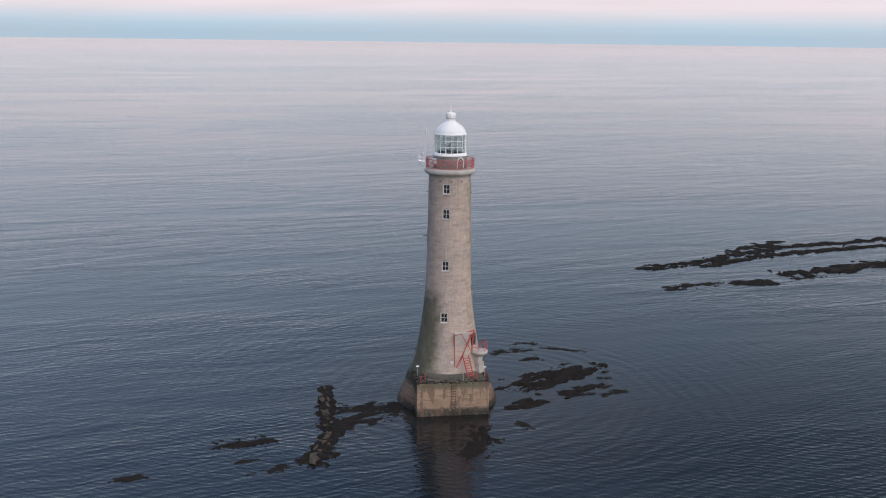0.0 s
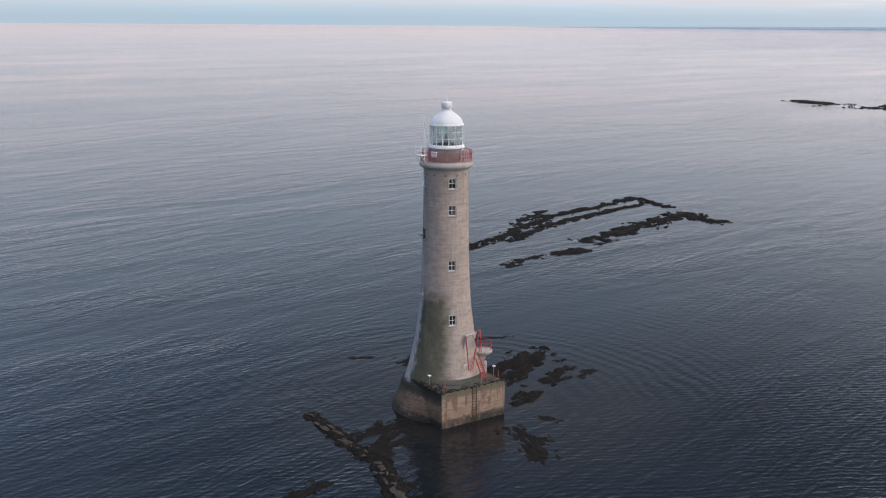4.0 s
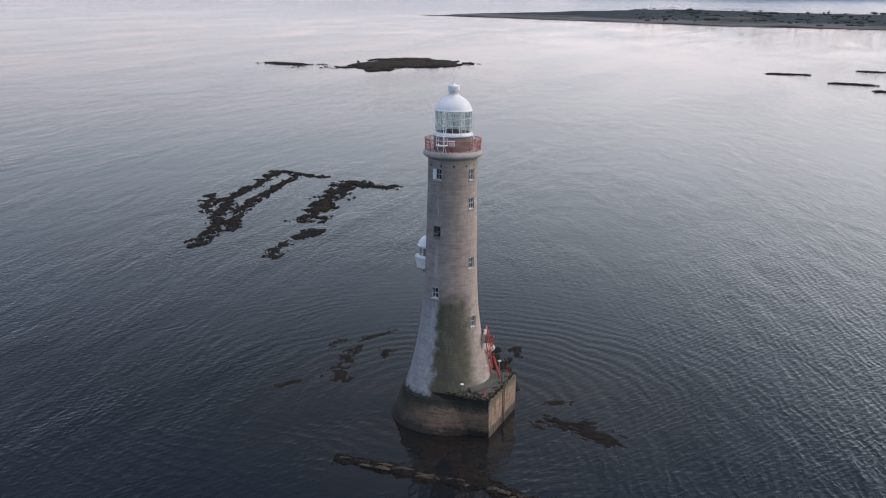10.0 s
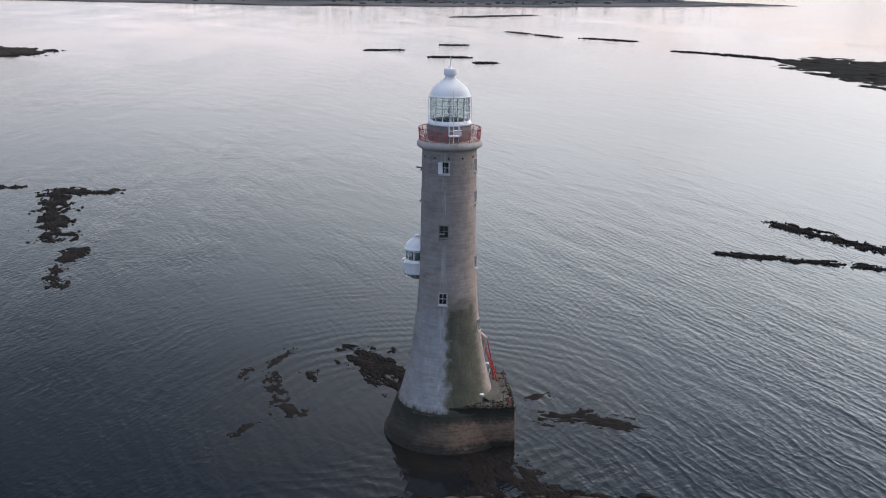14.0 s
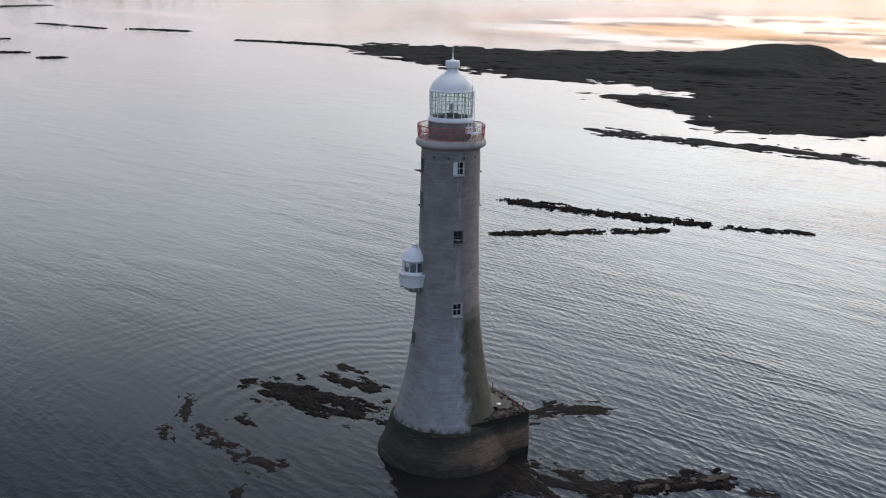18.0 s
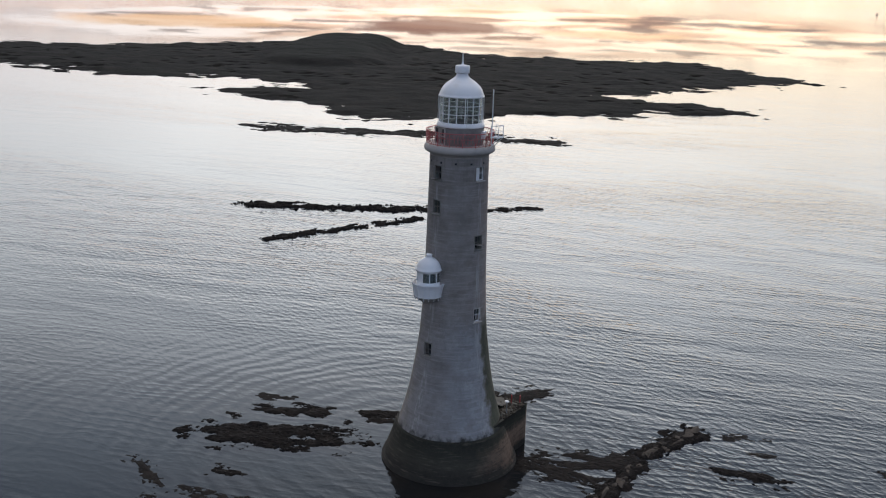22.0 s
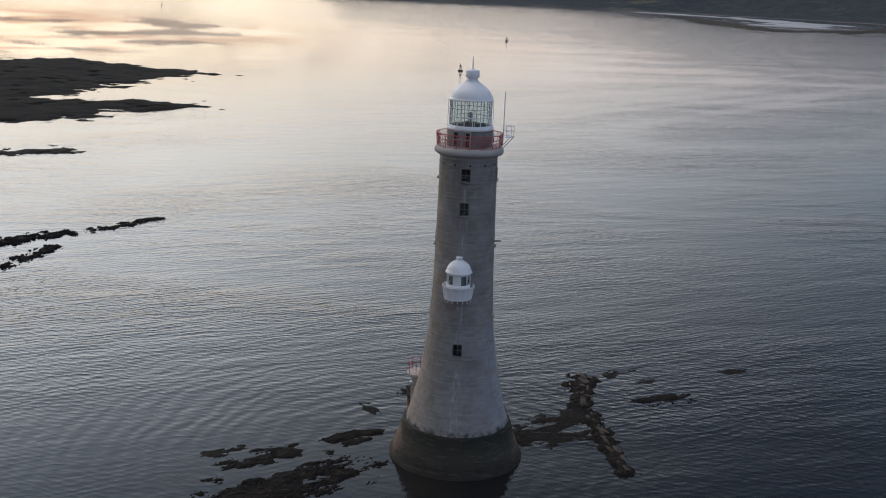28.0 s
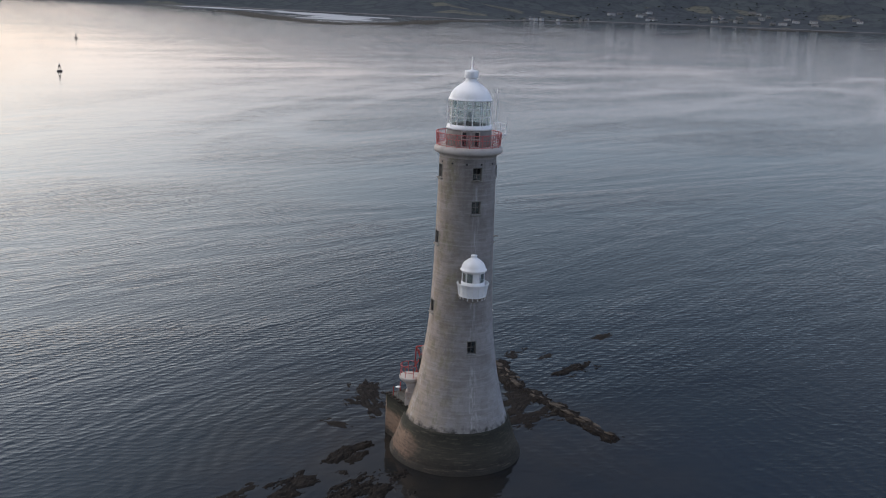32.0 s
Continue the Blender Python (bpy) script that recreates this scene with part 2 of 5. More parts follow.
    # single blocks and whole beds that took the weather differently
    base = n.mix(n.ramp(n.math("FRACT", n.math("MULTIPLY", pick, 7.31)), [(0.0, 0.0), (0.66, 0.0), (0.84, 0.16), (1.0, 0.30)]), base, (0.17, 0.14, 0.12))
    bed = n.noise(n.mapped(p, (0.35, 0.35, 5.5)), 1.0, 5, 0.7)
    base = n.mix(n.ramp(bed, [(0.53, 0.0), (0.68, 0.30)]), base, (0.18, 0.15, 0.13))
    base = n.mix(n.ramp(bed, [(0.36, 0.28), (0.47, 0.0)]), base, (0.52, 0.50, 0.48))
    # droppings and lime run down below the windows
    run = n.ramp(n.noise(n.mapped(p, (5.0, 5.0, 0.45)), 1.0, 4, 0.6), [(0.48, 0.0), (0.66, 0.5)])
    for az in (-98.5, 176.0, 86.0, -4.0):
        off = n.math("ABSOLUTE", n.math("SUBTRACT", n.math("FRACT", n.math("ADD", turn, 1.5 - az / 360)), 0.5))
        base = n.mix(n.math("MULTIPLY", run, n.ramp(off, [(0.008, 1.0), (0.024, 0.0)])), base, (0.60, 0.59, 0.575))
    # algae
    green = n.math("MULTIPLY", n.ramp(n.math("DIVIDE", zw, 20.0), [(0.0, 1.0), (0.66, 0.92), (0.75, 0.0)]),
                   n.ramp(n.math("FRACT", n.math("ADD", t, 1.0)), [(0.505, 0.0), (0.53, 0.95), (0.66, 0.9), (0.74, 0.0)]))
    moss = n.ramp(n.noise(n.mapped(p, (1.0, 1.0, 0.5)), 0.9, 6, 0.68), [(0.34, (0.022, 0.027, 0.012)), (0.47, (0.050, 0.056, 0.025)), (0.58, (0.095, 0.098, 0.055)), (0.70, (0.17, 0.155, 0.115))])
    base = n.mix(green, base, n.mix(0.35, moss, n.ramp(n.noise(p, 4.5, 5, 0.7), [(0.35, (0.025, 0.03, 0.014)), (0.65, (0.11, 0.11, 0.06))])))
    foot = n.ramp(n.math("DIVIDE", zw, 20.0), [(0.165, 1.0), (0.20, 0.0)])
    base = n.mix(foot, base, (0.035, 0.032, 0.026))
    grain = n.noise(p, 26, 3, 0.6)
    base = n.mix(n.ramp(grain, [(0.4, 0.0), (0.85, 0.4)]), base, (0.12, 0.11, 0.10))
    return base, (grain, 0.7, 0.012), None


def tidal(n, p):
    """The wetted masonry foot: dark weed at top and bottom, a browner band between."""
    turn, z = angle_of(n, p)
    zw = n.math("ADD", z, n.math("MULTIPLY_ADD", n.noise(p, 1.1, 5, 0.65), 1.6, -0.8))
    col = n.ramp(n.math("DIVIDE", zw, 3.9), [(0.0, (0.016, 0.014, 0.012)), (0.12, (0.03, 0.025, 0.02)), (0.22, (0.185, 0.122, 0.086)), (0.60, (0.25, 0.168, 0.12)),
                                             (0.74, (0.055, 0.052, 0.038)), (1.0, (0.03, 0.031, 0.024))])
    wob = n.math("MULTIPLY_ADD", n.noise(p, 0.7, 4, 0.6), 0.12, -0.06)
    # the side turned from the sunset is near black: shade put into the colour
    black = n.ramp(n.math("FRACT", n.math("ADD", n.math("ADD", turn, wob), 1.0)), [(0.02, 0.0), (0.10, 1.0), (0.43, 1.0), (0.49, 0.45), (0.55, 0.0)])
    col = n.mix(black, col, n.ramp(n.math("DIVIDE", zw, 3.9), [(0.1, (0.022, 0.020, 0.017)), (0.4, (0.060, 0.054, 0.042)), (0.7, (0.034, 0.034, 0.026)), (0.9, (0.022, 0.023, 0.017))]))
    spots = n.noise(p, 3.5, 5, 0.7)
    col = n.mix(n.ramp(spots, [(0.45, 0.0), (0.7, 0.6)]), col, (0.05, 0.045, 0.035))
    lines = n.noise(n.mapped(p, (0.5, 0.5, 5.0)), 1.2, 5, 0.65)
    col = n.mix(n.ramp(lines, [(0.50, 0.0), (0.64, 0.6)]), col, (0.035, 0.033, 0.026))
    col = n.mix(n.ramp(lines, [(0.34, 0.35), (0.45, 0.0)]), col, (0.17, 0.14, 0.11))
    return col, (n.noise(p, 14, 4, 0.6), 0.8, 0.03), None


def concrete(n, p):
    """The landing's front: tan render with rust-brown patches, weed above and at the foot."""
    s = n.add("ShaderNodeSeparateXYZ", Vector=p)
    zw = n.math("ADD", s.outputs[2], n.math("MULTIPLY_ADD", n.noise(p, 1.2, 5, 0.65), 0.9, -0.45))
    col = n.ramp(n.math("DIVIDE", zw, 5.0), [(0.06, (0.03, 0.026, 0.02)), (0.16, (0.06, 0.05, 0.04)), (0.22, (0.33, 0.215, 0.15)), (0.62, (0.40, 0.275, 0.195)),
                                             (0.72, (0.16, 0.14, 0.09)), (0.86, (0.13, 0.125, 0.08)), (0.95, (0.20, 0.19, 0.15))])
    runs = n.noise(n.mapped(p, (1.3, 1.3, 0.35)), 1.2, 4, 0.6)
    col = n.mix(n.ramp(runs, [(0.50, 0.0), (0.60, 0.8)]), col, (0.16, 0.10, 0.07))
    bed = n.noise(n.mapped(p, (0.5, 0.5, 3.2)), 1.4, 5, 0.65)
    col = n.mix(n.ramp(bed, [(0.50, 0.0), (0.62, 0.55)]), col, (0.12, 0.09, 0.065))
    col = n.mix(n.ramp(n.noise(p, 3.4, 5, 0.7), [(0.56, 0.0), (0.70, 0.5)]), col, (0.46, 0.40, 0.33))
    return col, (n.noise(p, 9, 5, 0.65), 0.8, 0.05), None


def weed_rock(n, p):
    """Tide-washed rock under bladder wrack."""
    s = n.add("ShaderNodeSeparateXYZ", Vector=p)
    a = n.noise(p, 0.9, 6, 0.65)
    col = n.ramp(a, [(0.3, (0.008, 0.007, 0.0065)), (0.5, (0.013, 0.0108, 0.0092)), (0.7, (0.023, 0.0185, 0.015))])
    top = n.math("MULTIPLY", n.ramp(n.math("DIVIDE", s.outputs[2], 2.0), [(0.12, 0.0), (0.28, 0.7)]), n.ramp(n.noise(p, 2.4, 4, 0.6), [(0.45, 0.0), (0.6, 1.0)]))
    col = n.mix(top, col, (0.10, 0.085, 0.065))
    speck = n.noise(p, 5.0, 6, 0.8)
    col = n.mix(n.ramp(speck, [(0.52, 0.0), (0.70, 0.5)]), col, (0.058, 0.044, 0.036))
    col = n.mix(n.ramp(speck, [(0.32, 0.8), (0.45, 0.0)]), col, (0.008, 0.007, 0.006))
    return col, (n.noise(p, 5.0, 6, 0.75), 0.7, 0.05), n.ramp(speck, [(0.35, 0.65), (0.6, 0.95)])


def island_ground(n, p):
    s = n.add("ShaderNodeSeparateXYZ", Vector=p)
    a = n.noise(p, 0.08, 7, 0.65)
    col = n.ramp(a, [(0.3, (0.010, 0.0095, 0.0087)), (0.55, (0.017, 0.0155, 0.0135)), (0.75, (0.030, 0.026, 0.021))])
    grass = n.ramp(n.math("DIVIDE", s.outputs[2], 8.0), [(0.35, 0.0), (0.55, 0.8)])
    col = n.mix(grass, col, (0.018, 0.0185, 0.0155))
    return col, (n.noise(p, 0.7, 6, 0.7), 0.5, 0.4), None


def coast_ground(n, p):
    s = n.add("ShaderNodeSeparateXYZ", Vector=p)
    zz = n.math("ADD", s.outputs[2], n.math("MULTIPLY_ADD", n.noise(p, 0.012, 5, 0.6), 4.0, -2.0))
    fields = n.tree.nodes.new("ShaderNodeTexVoronoi")
    n.put(fields, "Vector", p)
    n.put(fields, "Scale", 0.008)
    cell = n.add("ShaderNodeSeparateColor", Color=fields.outputs["Color"]).outputs[0]
    green = n.ramp(cell, [(0.0, (0.055, 0.060, 0.056)), (0.4, (0.066, 0.072, 0.064)), (0.7, (0.058, 0.062, 0.060)), (0.9, (0.125, 0.115, 0.075)), (1.0, (0.05, 0.056, 0.054))], "CONSTANT")
    edge = n.tree.nodes.new("ShaderNodeTexVoronoi")
    edge.feature = "DISTANCE_TO_EDGE"
    n.put(edge, "Vector", p)
    n.put(edge, "Scale", 0.008)
    green = n.mix(n.ramp(edge.outputs["Distance"], [(0.02, 0.6), (0.06, 0.0)]), green, (0.035, 0.038, 0.038))
    green = n.mix(n.ramp(n.noise(p, 0.02, 6, 0.7), [(0.48, 0.0), (0.60, 0.8)]), green, (0.034, 0.038, 0.038))
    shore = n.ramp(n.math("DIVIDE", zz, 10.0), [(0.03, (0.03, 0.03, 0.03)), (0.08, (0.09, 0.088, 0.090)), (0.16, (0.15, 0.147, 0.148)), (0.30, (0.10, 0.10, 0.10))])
    # distance haze is mixed into the land's green as a bluish tint
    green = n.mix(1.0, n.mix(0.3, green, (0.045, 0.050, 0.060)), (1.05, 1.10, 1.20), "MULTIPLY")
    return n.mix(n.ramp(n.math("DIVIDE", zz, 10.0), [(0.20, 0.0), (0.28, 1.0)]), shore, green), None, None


def sea_build():
    """Dark green-blue water: ripples of three sizes, slick lanes, darker over the reefs."""
    m = bpy.data.materials.new("sea_water")
    m.use_nodes = True
    n = Nodes(m.node_tree)
    n.tree.nodes.clear()
    p = n.add("ShaderNodeTexCoord").outputs["Object"]
    def along(az, wide, across):
        """Coordinates stretched along the compass angle az: lengths of features in metres."""
        return n.mapped(n.mapped(p, rot=(0, 0, radians(-az))), (1 / wide, 1 / across, 1))
    lane = n.noise(along(10, 210, 60), 1.0, 5, 0.6, 0.8)
    calm = n.ramp(lane, [(0.34, 0.30), (0.60, 1.0)])
    # thin slicks winding over the open water
    slick = n.math("ABSOLUTE", n.math("SUBTRACT", n.noise(along(30, 900, 340), 1.0, 3, 0.55, 1.2), 0.5))
    calm = n.math("MULTIPLY", calm, n.ramp(slick, [(0.0, 0.58), (0.008, 0.62), (0.03, 1.0)]))
    # wide glassy bands far out, and sheltered water behind the island
    far = n.add("ShaderNodeVectorMath", **{"0": p})
    far.operation = "LENGTH"
    far = far.outputs["Value"]
    southern = n.ramp(n.math("MULTIPLY_ADD", n.add("ShaderNodeSeparateXYZ", Vector=p).outputs[1], -0.001, 0.0), [(0.3, 0.0), (0.7, 1.0)])
    band = n.ramp(n.noise(along(20, 1500, 300), 1.0, 4, 0.6, 0.9), [(0.40, 0.5), (0.60, 1.0)])
    calm = n.math("MULTIPLY", calm, n.mix(n.ramp(n.math("DIVIDE", far, 1000.0), [(0.18, 0.0), (0.6, 1.0)]), (1.0, 1.0, 1.0), n.math("MAXIMUM", band, southern)))
    behind = n.add("ShaderNodeVectorMath", **{"0": p, "1": (560.0, -720.0, 0.0)})
    behind.operation = "DISTANCE"
    calm = n.math("MULTIPLY", calm, n.ramp(n.math("DIVIDE", behind.outputs["Value"], 1000.0), [(0.38, 0.012), (0.60, 0.35), (0.80, 1.0)]))
    def train(az, length, size, bend, patch, height):
        """A wave train whose crests run along az: wavelength, how far the crests wander, patches where it lives."""
        y = n.add("ShaderNodeSeparateXYZ", Vector=n.mapped(p, rot=(0, 0, radians(-az)))).outputs[1]
        wander = n.math("MULTIPLY", n.noise(along(az, size * 1.6, size), 1.0, 3, 0.55), bend)
        crest = n.math("SUBTRACT", 0.6, n.math("ABSOLUTE", n.math("SINE", n.math("MULTIPLY_ADD", y, math.pi / length, wander))))
        live = n.ramp(n.noise(along(az + 15, patch * 1.7, patch), 1.0, 3, 0.6), [(0.26, 0.30), (0.70, 1.0)])
        return n.math("MULTIPLY", crest, n.math("MULTIPLY", live, height))
    def ridged(az, wide, across, sharp):
        """Short thin crests."""
        f = n.noise(along(az, wide, across), 1.0, 3, 0.5, 0.35)
        return n.math("POWER", n.math("SUBTRACT", 1.0, n.math("ABSOLUTE", n.math("MULTIPLY_ADD", f, 2.0, -1.0))), sharp)
    h = n.math("MULTIPLY", n.noise(along(27, 17, 5.0), 1.0, 2, 0.5, 0.4), SWELL)
    h = n.math("ADD", h, n.math("MULTIPLY", ridged(22, 3.6, 1.45, 1.5), RIPPLE))
    h = n.math("ADD", h, n.math("MULTIPLY", ridged(-38, 2.0, 1.0, 1.5), SMALL))
    h = n.math("ADD", h, n.math("MULTIPLY", n.noise(along(5, 1.5, 0.6), 1.0, 2, 0.55, 0.4), CHOP))
    # sheltered water east of the tower
    lee = n.add("ShaderNodeVectorMath", **{"0": p, "1": (26.0, 10.0, 0.0)})
    lee.operation = "DISTANCE"
    lee = n.ramp(n.math("DIVIDE", lee.outputs["Value"], 100.0), [(0.16, 0.20), (0.34, 0.55), (0.52, 0.95), (0.75, 1.0)])
    h = n.math("MULTIPLY", h, lee)
    fine = n.math("ADD", train(26, 1.25, 6.0, 13, 13, 0.034), train(-16, 0.9, 4.0, 10, 17, 0.025))
    # rings thrown back by the tower
    ring = n.add("ShaderNodeVectorMath", **{"0": p, "1": (3.0, 1.0, 0.0)})
    ring.operation = "DISTANCE"
    ring = ring.outputs["Value"]
    wave = n.math("SINE", n.math("MULTIPLY_ADD", ring, 2 * math.pi / 2.1, n.math("MULTIPLY", n.noise(p, 0.11, 3, 0.5), 15)))
    where = n.math("MULTIPLY", n.ramp(n.math("DIVIDE", ring, 100.0), [(0.06, 0.7), (0.12, 1.0), (0.35, 0.7), (0.62, 0.0)]), n.ramp(n.noise(p, 0.05, 3, 0.6), [(0.36, 0.08), (0.60, 1.0)]))
    thrown = n.math("MULTIPLY", wave, n.math("MULTIPLY", where, 0.013))
    # swell bent round the reef field: long arcs on its west and north sides
    bent = n.add("ShaderNodeVectorMath", **{"0": p, "1": (14.0, 14.0, 0.0)})
    bent.operation = "DISTANCE"
    bent = bent.outputs["Value"]
    arc = n.math("SUBTRACT", 0.6, n.math("ABSOLUTE", n.math("SINE", n.math("MULTIPLY_ADD", bent, math.pi / 2.0, n.math("MULTIPLY", n.noise(p, 0.06, 3, 0.55), 24)))))
    reach = n.math("MULTIPLY", n.ramp(n.math("DIVIDE", bent, 120.0), [(0.13, 0.0), (0.22, 1.0), (0.50, 0.8), (0.85, 0.0)]), n.ramp(n.noise(p, 0.03, 3, 0.6), [(0.40, 0.0), (0.60, 1.0)]))
    side = n.add("ShaderNodeVectorMath", **{"0": p, "1": (0.707, -0.707, 0.0)})
    side.operation = "DOT_PRODUCT"
    reach = n.math("MULTIPLY", reach, n.ramp(n.math("MULTIPLY_ADD", side.outputs["Value"], 0.01, 0.5), [(0.42, 1.0), (0.58, 0.15)]))
    thrown = n.math("ADD", thrown, n.math("MULTIPLY", arc, n.math("MULTIPLY", reach, 0.028)))
    fine = n.math("MULTIPLY", fine, n.math("MULTIPLY_ADD", lee, 0.85, 0.12))
    # a breeze ruffles the water south of the tower
    airy = n.add("ShaderNodeVectorMath", **{"0": p, "1": (24.0, -70.0, 0.0)})
    airy.operation = "DISTANCE"
    fine = n.math("MULTIPLY", fine, n.ramp(n.math("DIVIDE", airy.outputs["Value"], 300.0), [(0.10, 0.98), (0.20, 0.95), (0.36, 0.56), (0.8, 0.40)]))
    h = n.math("MULTIPLY", n.math("ADD", h, n.math("ADD", fine, thrown)), calm)
    bump = n.add("ShaderNodeBump", Height=h, Strength=1.0, Distance=1.0).outputs[0]
    deep = n.ramp(n.noise(p, 0.02, 4, 0.6), [(0.35, (0.0035, 0.0072, 0.0115)), (0.65, (0.0048, 0.0098, 0.0155))])
    # weed and silt show through the shallows round the tower
    silt = n.math("MULTIPLY", n.ramp(n.math("DIVIDE", ring, 100.0), [(0.08, 1.0), (0.17, 0.7), (0.30, 0.0)]), n.ramp(n.noise(p, 0.13, 5, 0.65), [(0.36, 0.35), (0.62, 1.0)]))
    deep = n.mix(silt, deep, (0.021, 0.0185, 0.0155))
    bsdf = n.add("ShaderNodeBsdfPrincipled", Base_Color=deep, Roughness=n.ramp(calm, [(0.0, 0.008), (0.3, 0.05)]), IOR=1.333, Normal=bump)
    n.tree.links.new(bsdf.outputs[0], n.add("ShaderNodeOutputMaterial").inputs[0])
    return m


SWELL, RIPPLE, SMALL, CHOP = 0.24, 0.048, 0.028, 0.022
M_SEA = sea_build()
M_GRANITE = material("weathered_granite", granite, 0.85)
M_TIDAL = material("tidal_masonry", tidal, 0.75, 0.0, 0.2)
M_CONCRETE = material("rendered_concrete", concrete, 0.8)
M_GREY = material("grey_concrete", worn((0.30, 0.285, 0.26), (0.22, 0.21, 0.19), 1.2, 0.006, (0.10, 0.10, 0.075)), 0.85)
M_CORNICE = material("gallery_stone", worn((0.50, 0.455, 0.42), (0.42, 0.385, 0.355), 1.0, 0.006, (0.3, 0.28, 0.255)), 0.85)
M_DECK = material("weedy_deck", worn((0.11, 0.102, 0.086), (0.06, 0.057, 0.044), 1.3, 0.008, (0.03, 0.031, 0.021)), 0.85)
M_WEATHERED = material("weathered_timber", worn((0.20, 0.18, 0.16), (0.13, 0.115, 0.10), 4.0, 0.002, (0.3, 0.29, 0.28)), 0.8)
M_PALE = material("pale_render", worn((0.55, 0.50, 0.46), (0.42, 0.36, 0.32), 1.4, 0.005, (0.3, 0.2, 0.16)), 0.85)
M_BROWN = material("brown_stone", worn((0.24, 0.215, 0.195), (0.165, 0.15, 0.138), 1.6, 0.006, (0.12, 0.10, 0.09)), 0.8)
M_WHITE = material("white_paint", worn((0.88, 0.88, 0.88), (0.82, 0.82, 0.83), 1.0, 0.001, (0.72, 0.70, 0.67)), 0.45)
M_RED = material("red_paint", worn((0.50, 0.055, 0.055), (0.38, 0.05, 0.045), 3.0, 0.001, (0.24, 0.07, 0.05)), 0.5)
M_RAIL = material("faded_red_paint", worn((0.56, 0.13, 0.13), (0.46, 0.13, 0.12), 2.0, 0.001, (0.30, 0.10, 0.085)), 0.55)
M_DARK = material("dark_interior", worn((0.02, 0.02, 0.022), (0.035, 0.034, 0.034), 2.0, 0.002), 0.8)
M_STEEL = material("galvanised_steel", worn((0.42, 0.43, 0.44), (0.32, 0.33, 0.34), 4.0, 0.001), 0.4, 0.6)
M_RUST = material("rusty_iron", worn((0.13, 0.075, 0.05), (0.08, 0.05, 0.04), 5.0, 0.003), 0.8, 0.2)
M_ROCK = material("weedy_rock", weed_rock, 0.75, 0.0, 0.1)
M_SLAB = material("bare_rock", worn((0.095, 0.077, 0.06), (0.042, 0.035, 0.029), 2.2, 0.02, (0.03, 0.026, 0.02)), 0.85, 0.0, 0.2)
M_ISLAND = material("weedy_island", island_ground, 0.9, 0.0, 0.05)
M_COAST = material("coastal_land", coast_ground, 0.95, 0.0, 0.02)
M_HILL = material("haze_tinted_hills", worn((0.40, 0.48, 0.58), (0.45, 0.53, 0.62), 0.002, 0.0), 0.95)
M_BUOY = material("dark_buoy_paint", worn((0.05, 0.045, 0.04), (0.09, 0.06, 0.05), 2.0, 0.002), 0.5)
M_ROOF = material("slate_roof", worn((0.07, 0.07, 0.075), (0.10, 0.095, 0.095), 0.5, 0.0), 0.7)
M_HOUSE = material("house_render", worn((0.56, 0.55, 0.53), (0.46, 0.45, 0.43), 0.2, 0.0), 0.8)


def glass_material():
    m = bpy.data.materials.new("window_glass")
    m.use_nodes = True
    n = Nodes(m.node_tree)
    n.tree.nodes.clear()
    clear = n.add("ShaderNodeBsdfTransparent", Color=(0.86, 0.90, 0.90, 1))
    shine = n.add("ShaderNodeBsdfGlossy", Color=(1, 1, 1, 1), Roughness=0.03)
    fac = n.math("MULTIPLY_ADD", n.math("POWER", n.add("ShaderNodeLayerWeight", Blend=0.5).outputs["Facing"], 4.0), 0.5, 0.05)
    mixer = n.tree.nodes.new("ShaderNodeMixShader")
    n.put(mixer, "0", fac)
    n.tree.links.new(clear.outputs[0], mixer.inputs[1])
    n.tree.links.new(shine.outputs[0], mixer.inputs[2])
    n.tree.links.new(mixer.outputs[0], n.add("ShaderNodeOutputMaterial").inputs[0])
    return m


M_GLASS = glass_material()


# ---- building helpers ----
def part(name, bm, mat, parent=None, label="", smooth=False):
    """Links a bmesh as one mesh object, under a thing or a part of one."""
    me = bpy.data.meshes.new(name)
    bm.to_mesh(me)
    bm.free()
    me.materials.append(mat)
    if smooth:
        me.shade_smooth()
    ob = new(name, me)
    if parent:
        ob.parent = parent
    if label:
        ob["label"] = label
    return ob


def box(bm, size, m, bevel=0.0):
    got = bmesh.ops.create_cube(bm, size=1.0, matrix=m @ Matrix.Diagonal((*size, 1)))
    if bevel:
        edges = list({e for v in got["verts"] for e in v.link_edges})
        bmesh.ops.bevel(bm, geom=edges, offset=bevel, segments=1, affect="EDGES")
    return bm


def tube(bm, a, b, r, n=8, r2=None):
    a, b = Vector(a), Vector(b)
    q = (b - a).to_track_quat("Z", "Y").to_matrix().to_4x4()
    bmesh.ops.create_cone(bm, cap_ends=True, segments=n, radius1=r, radius2=r if r2 is None else r2, depth=(b - a).length,
                          matrix=Matrix.Translation((a + b) / 2) @ q)
    return bm


def lathe(bm, profile, n=72, a0=0.0, a1=360.0, m=Matrix()):
    """Turns (radius, height) pairs about the z axis, from a0 to a1 degrees."""
    full = abs(a1 - a0) > 359.9
    count = n if full else n + 1
    rings = []
    for r, z in profile:
        rings.append([bm.verts.new(m @ Vector((r * math.cos(t), r * math.sin(t), z)))
                      for t in (radians(a0 + (a1 - a0) * i / n) for i in range(count))])
    for lo, hi in zip(rings, rings[1:]):
        for i in range(n):
            j = (i + 1) % count
            bm.faces.new((lo[i], lo[j], hi[j], hi[i]))
    return bm


def polar(az, r, z):
    return Vector((r * math.cos(radians(az)), r * math.sin(radians(az)), z))


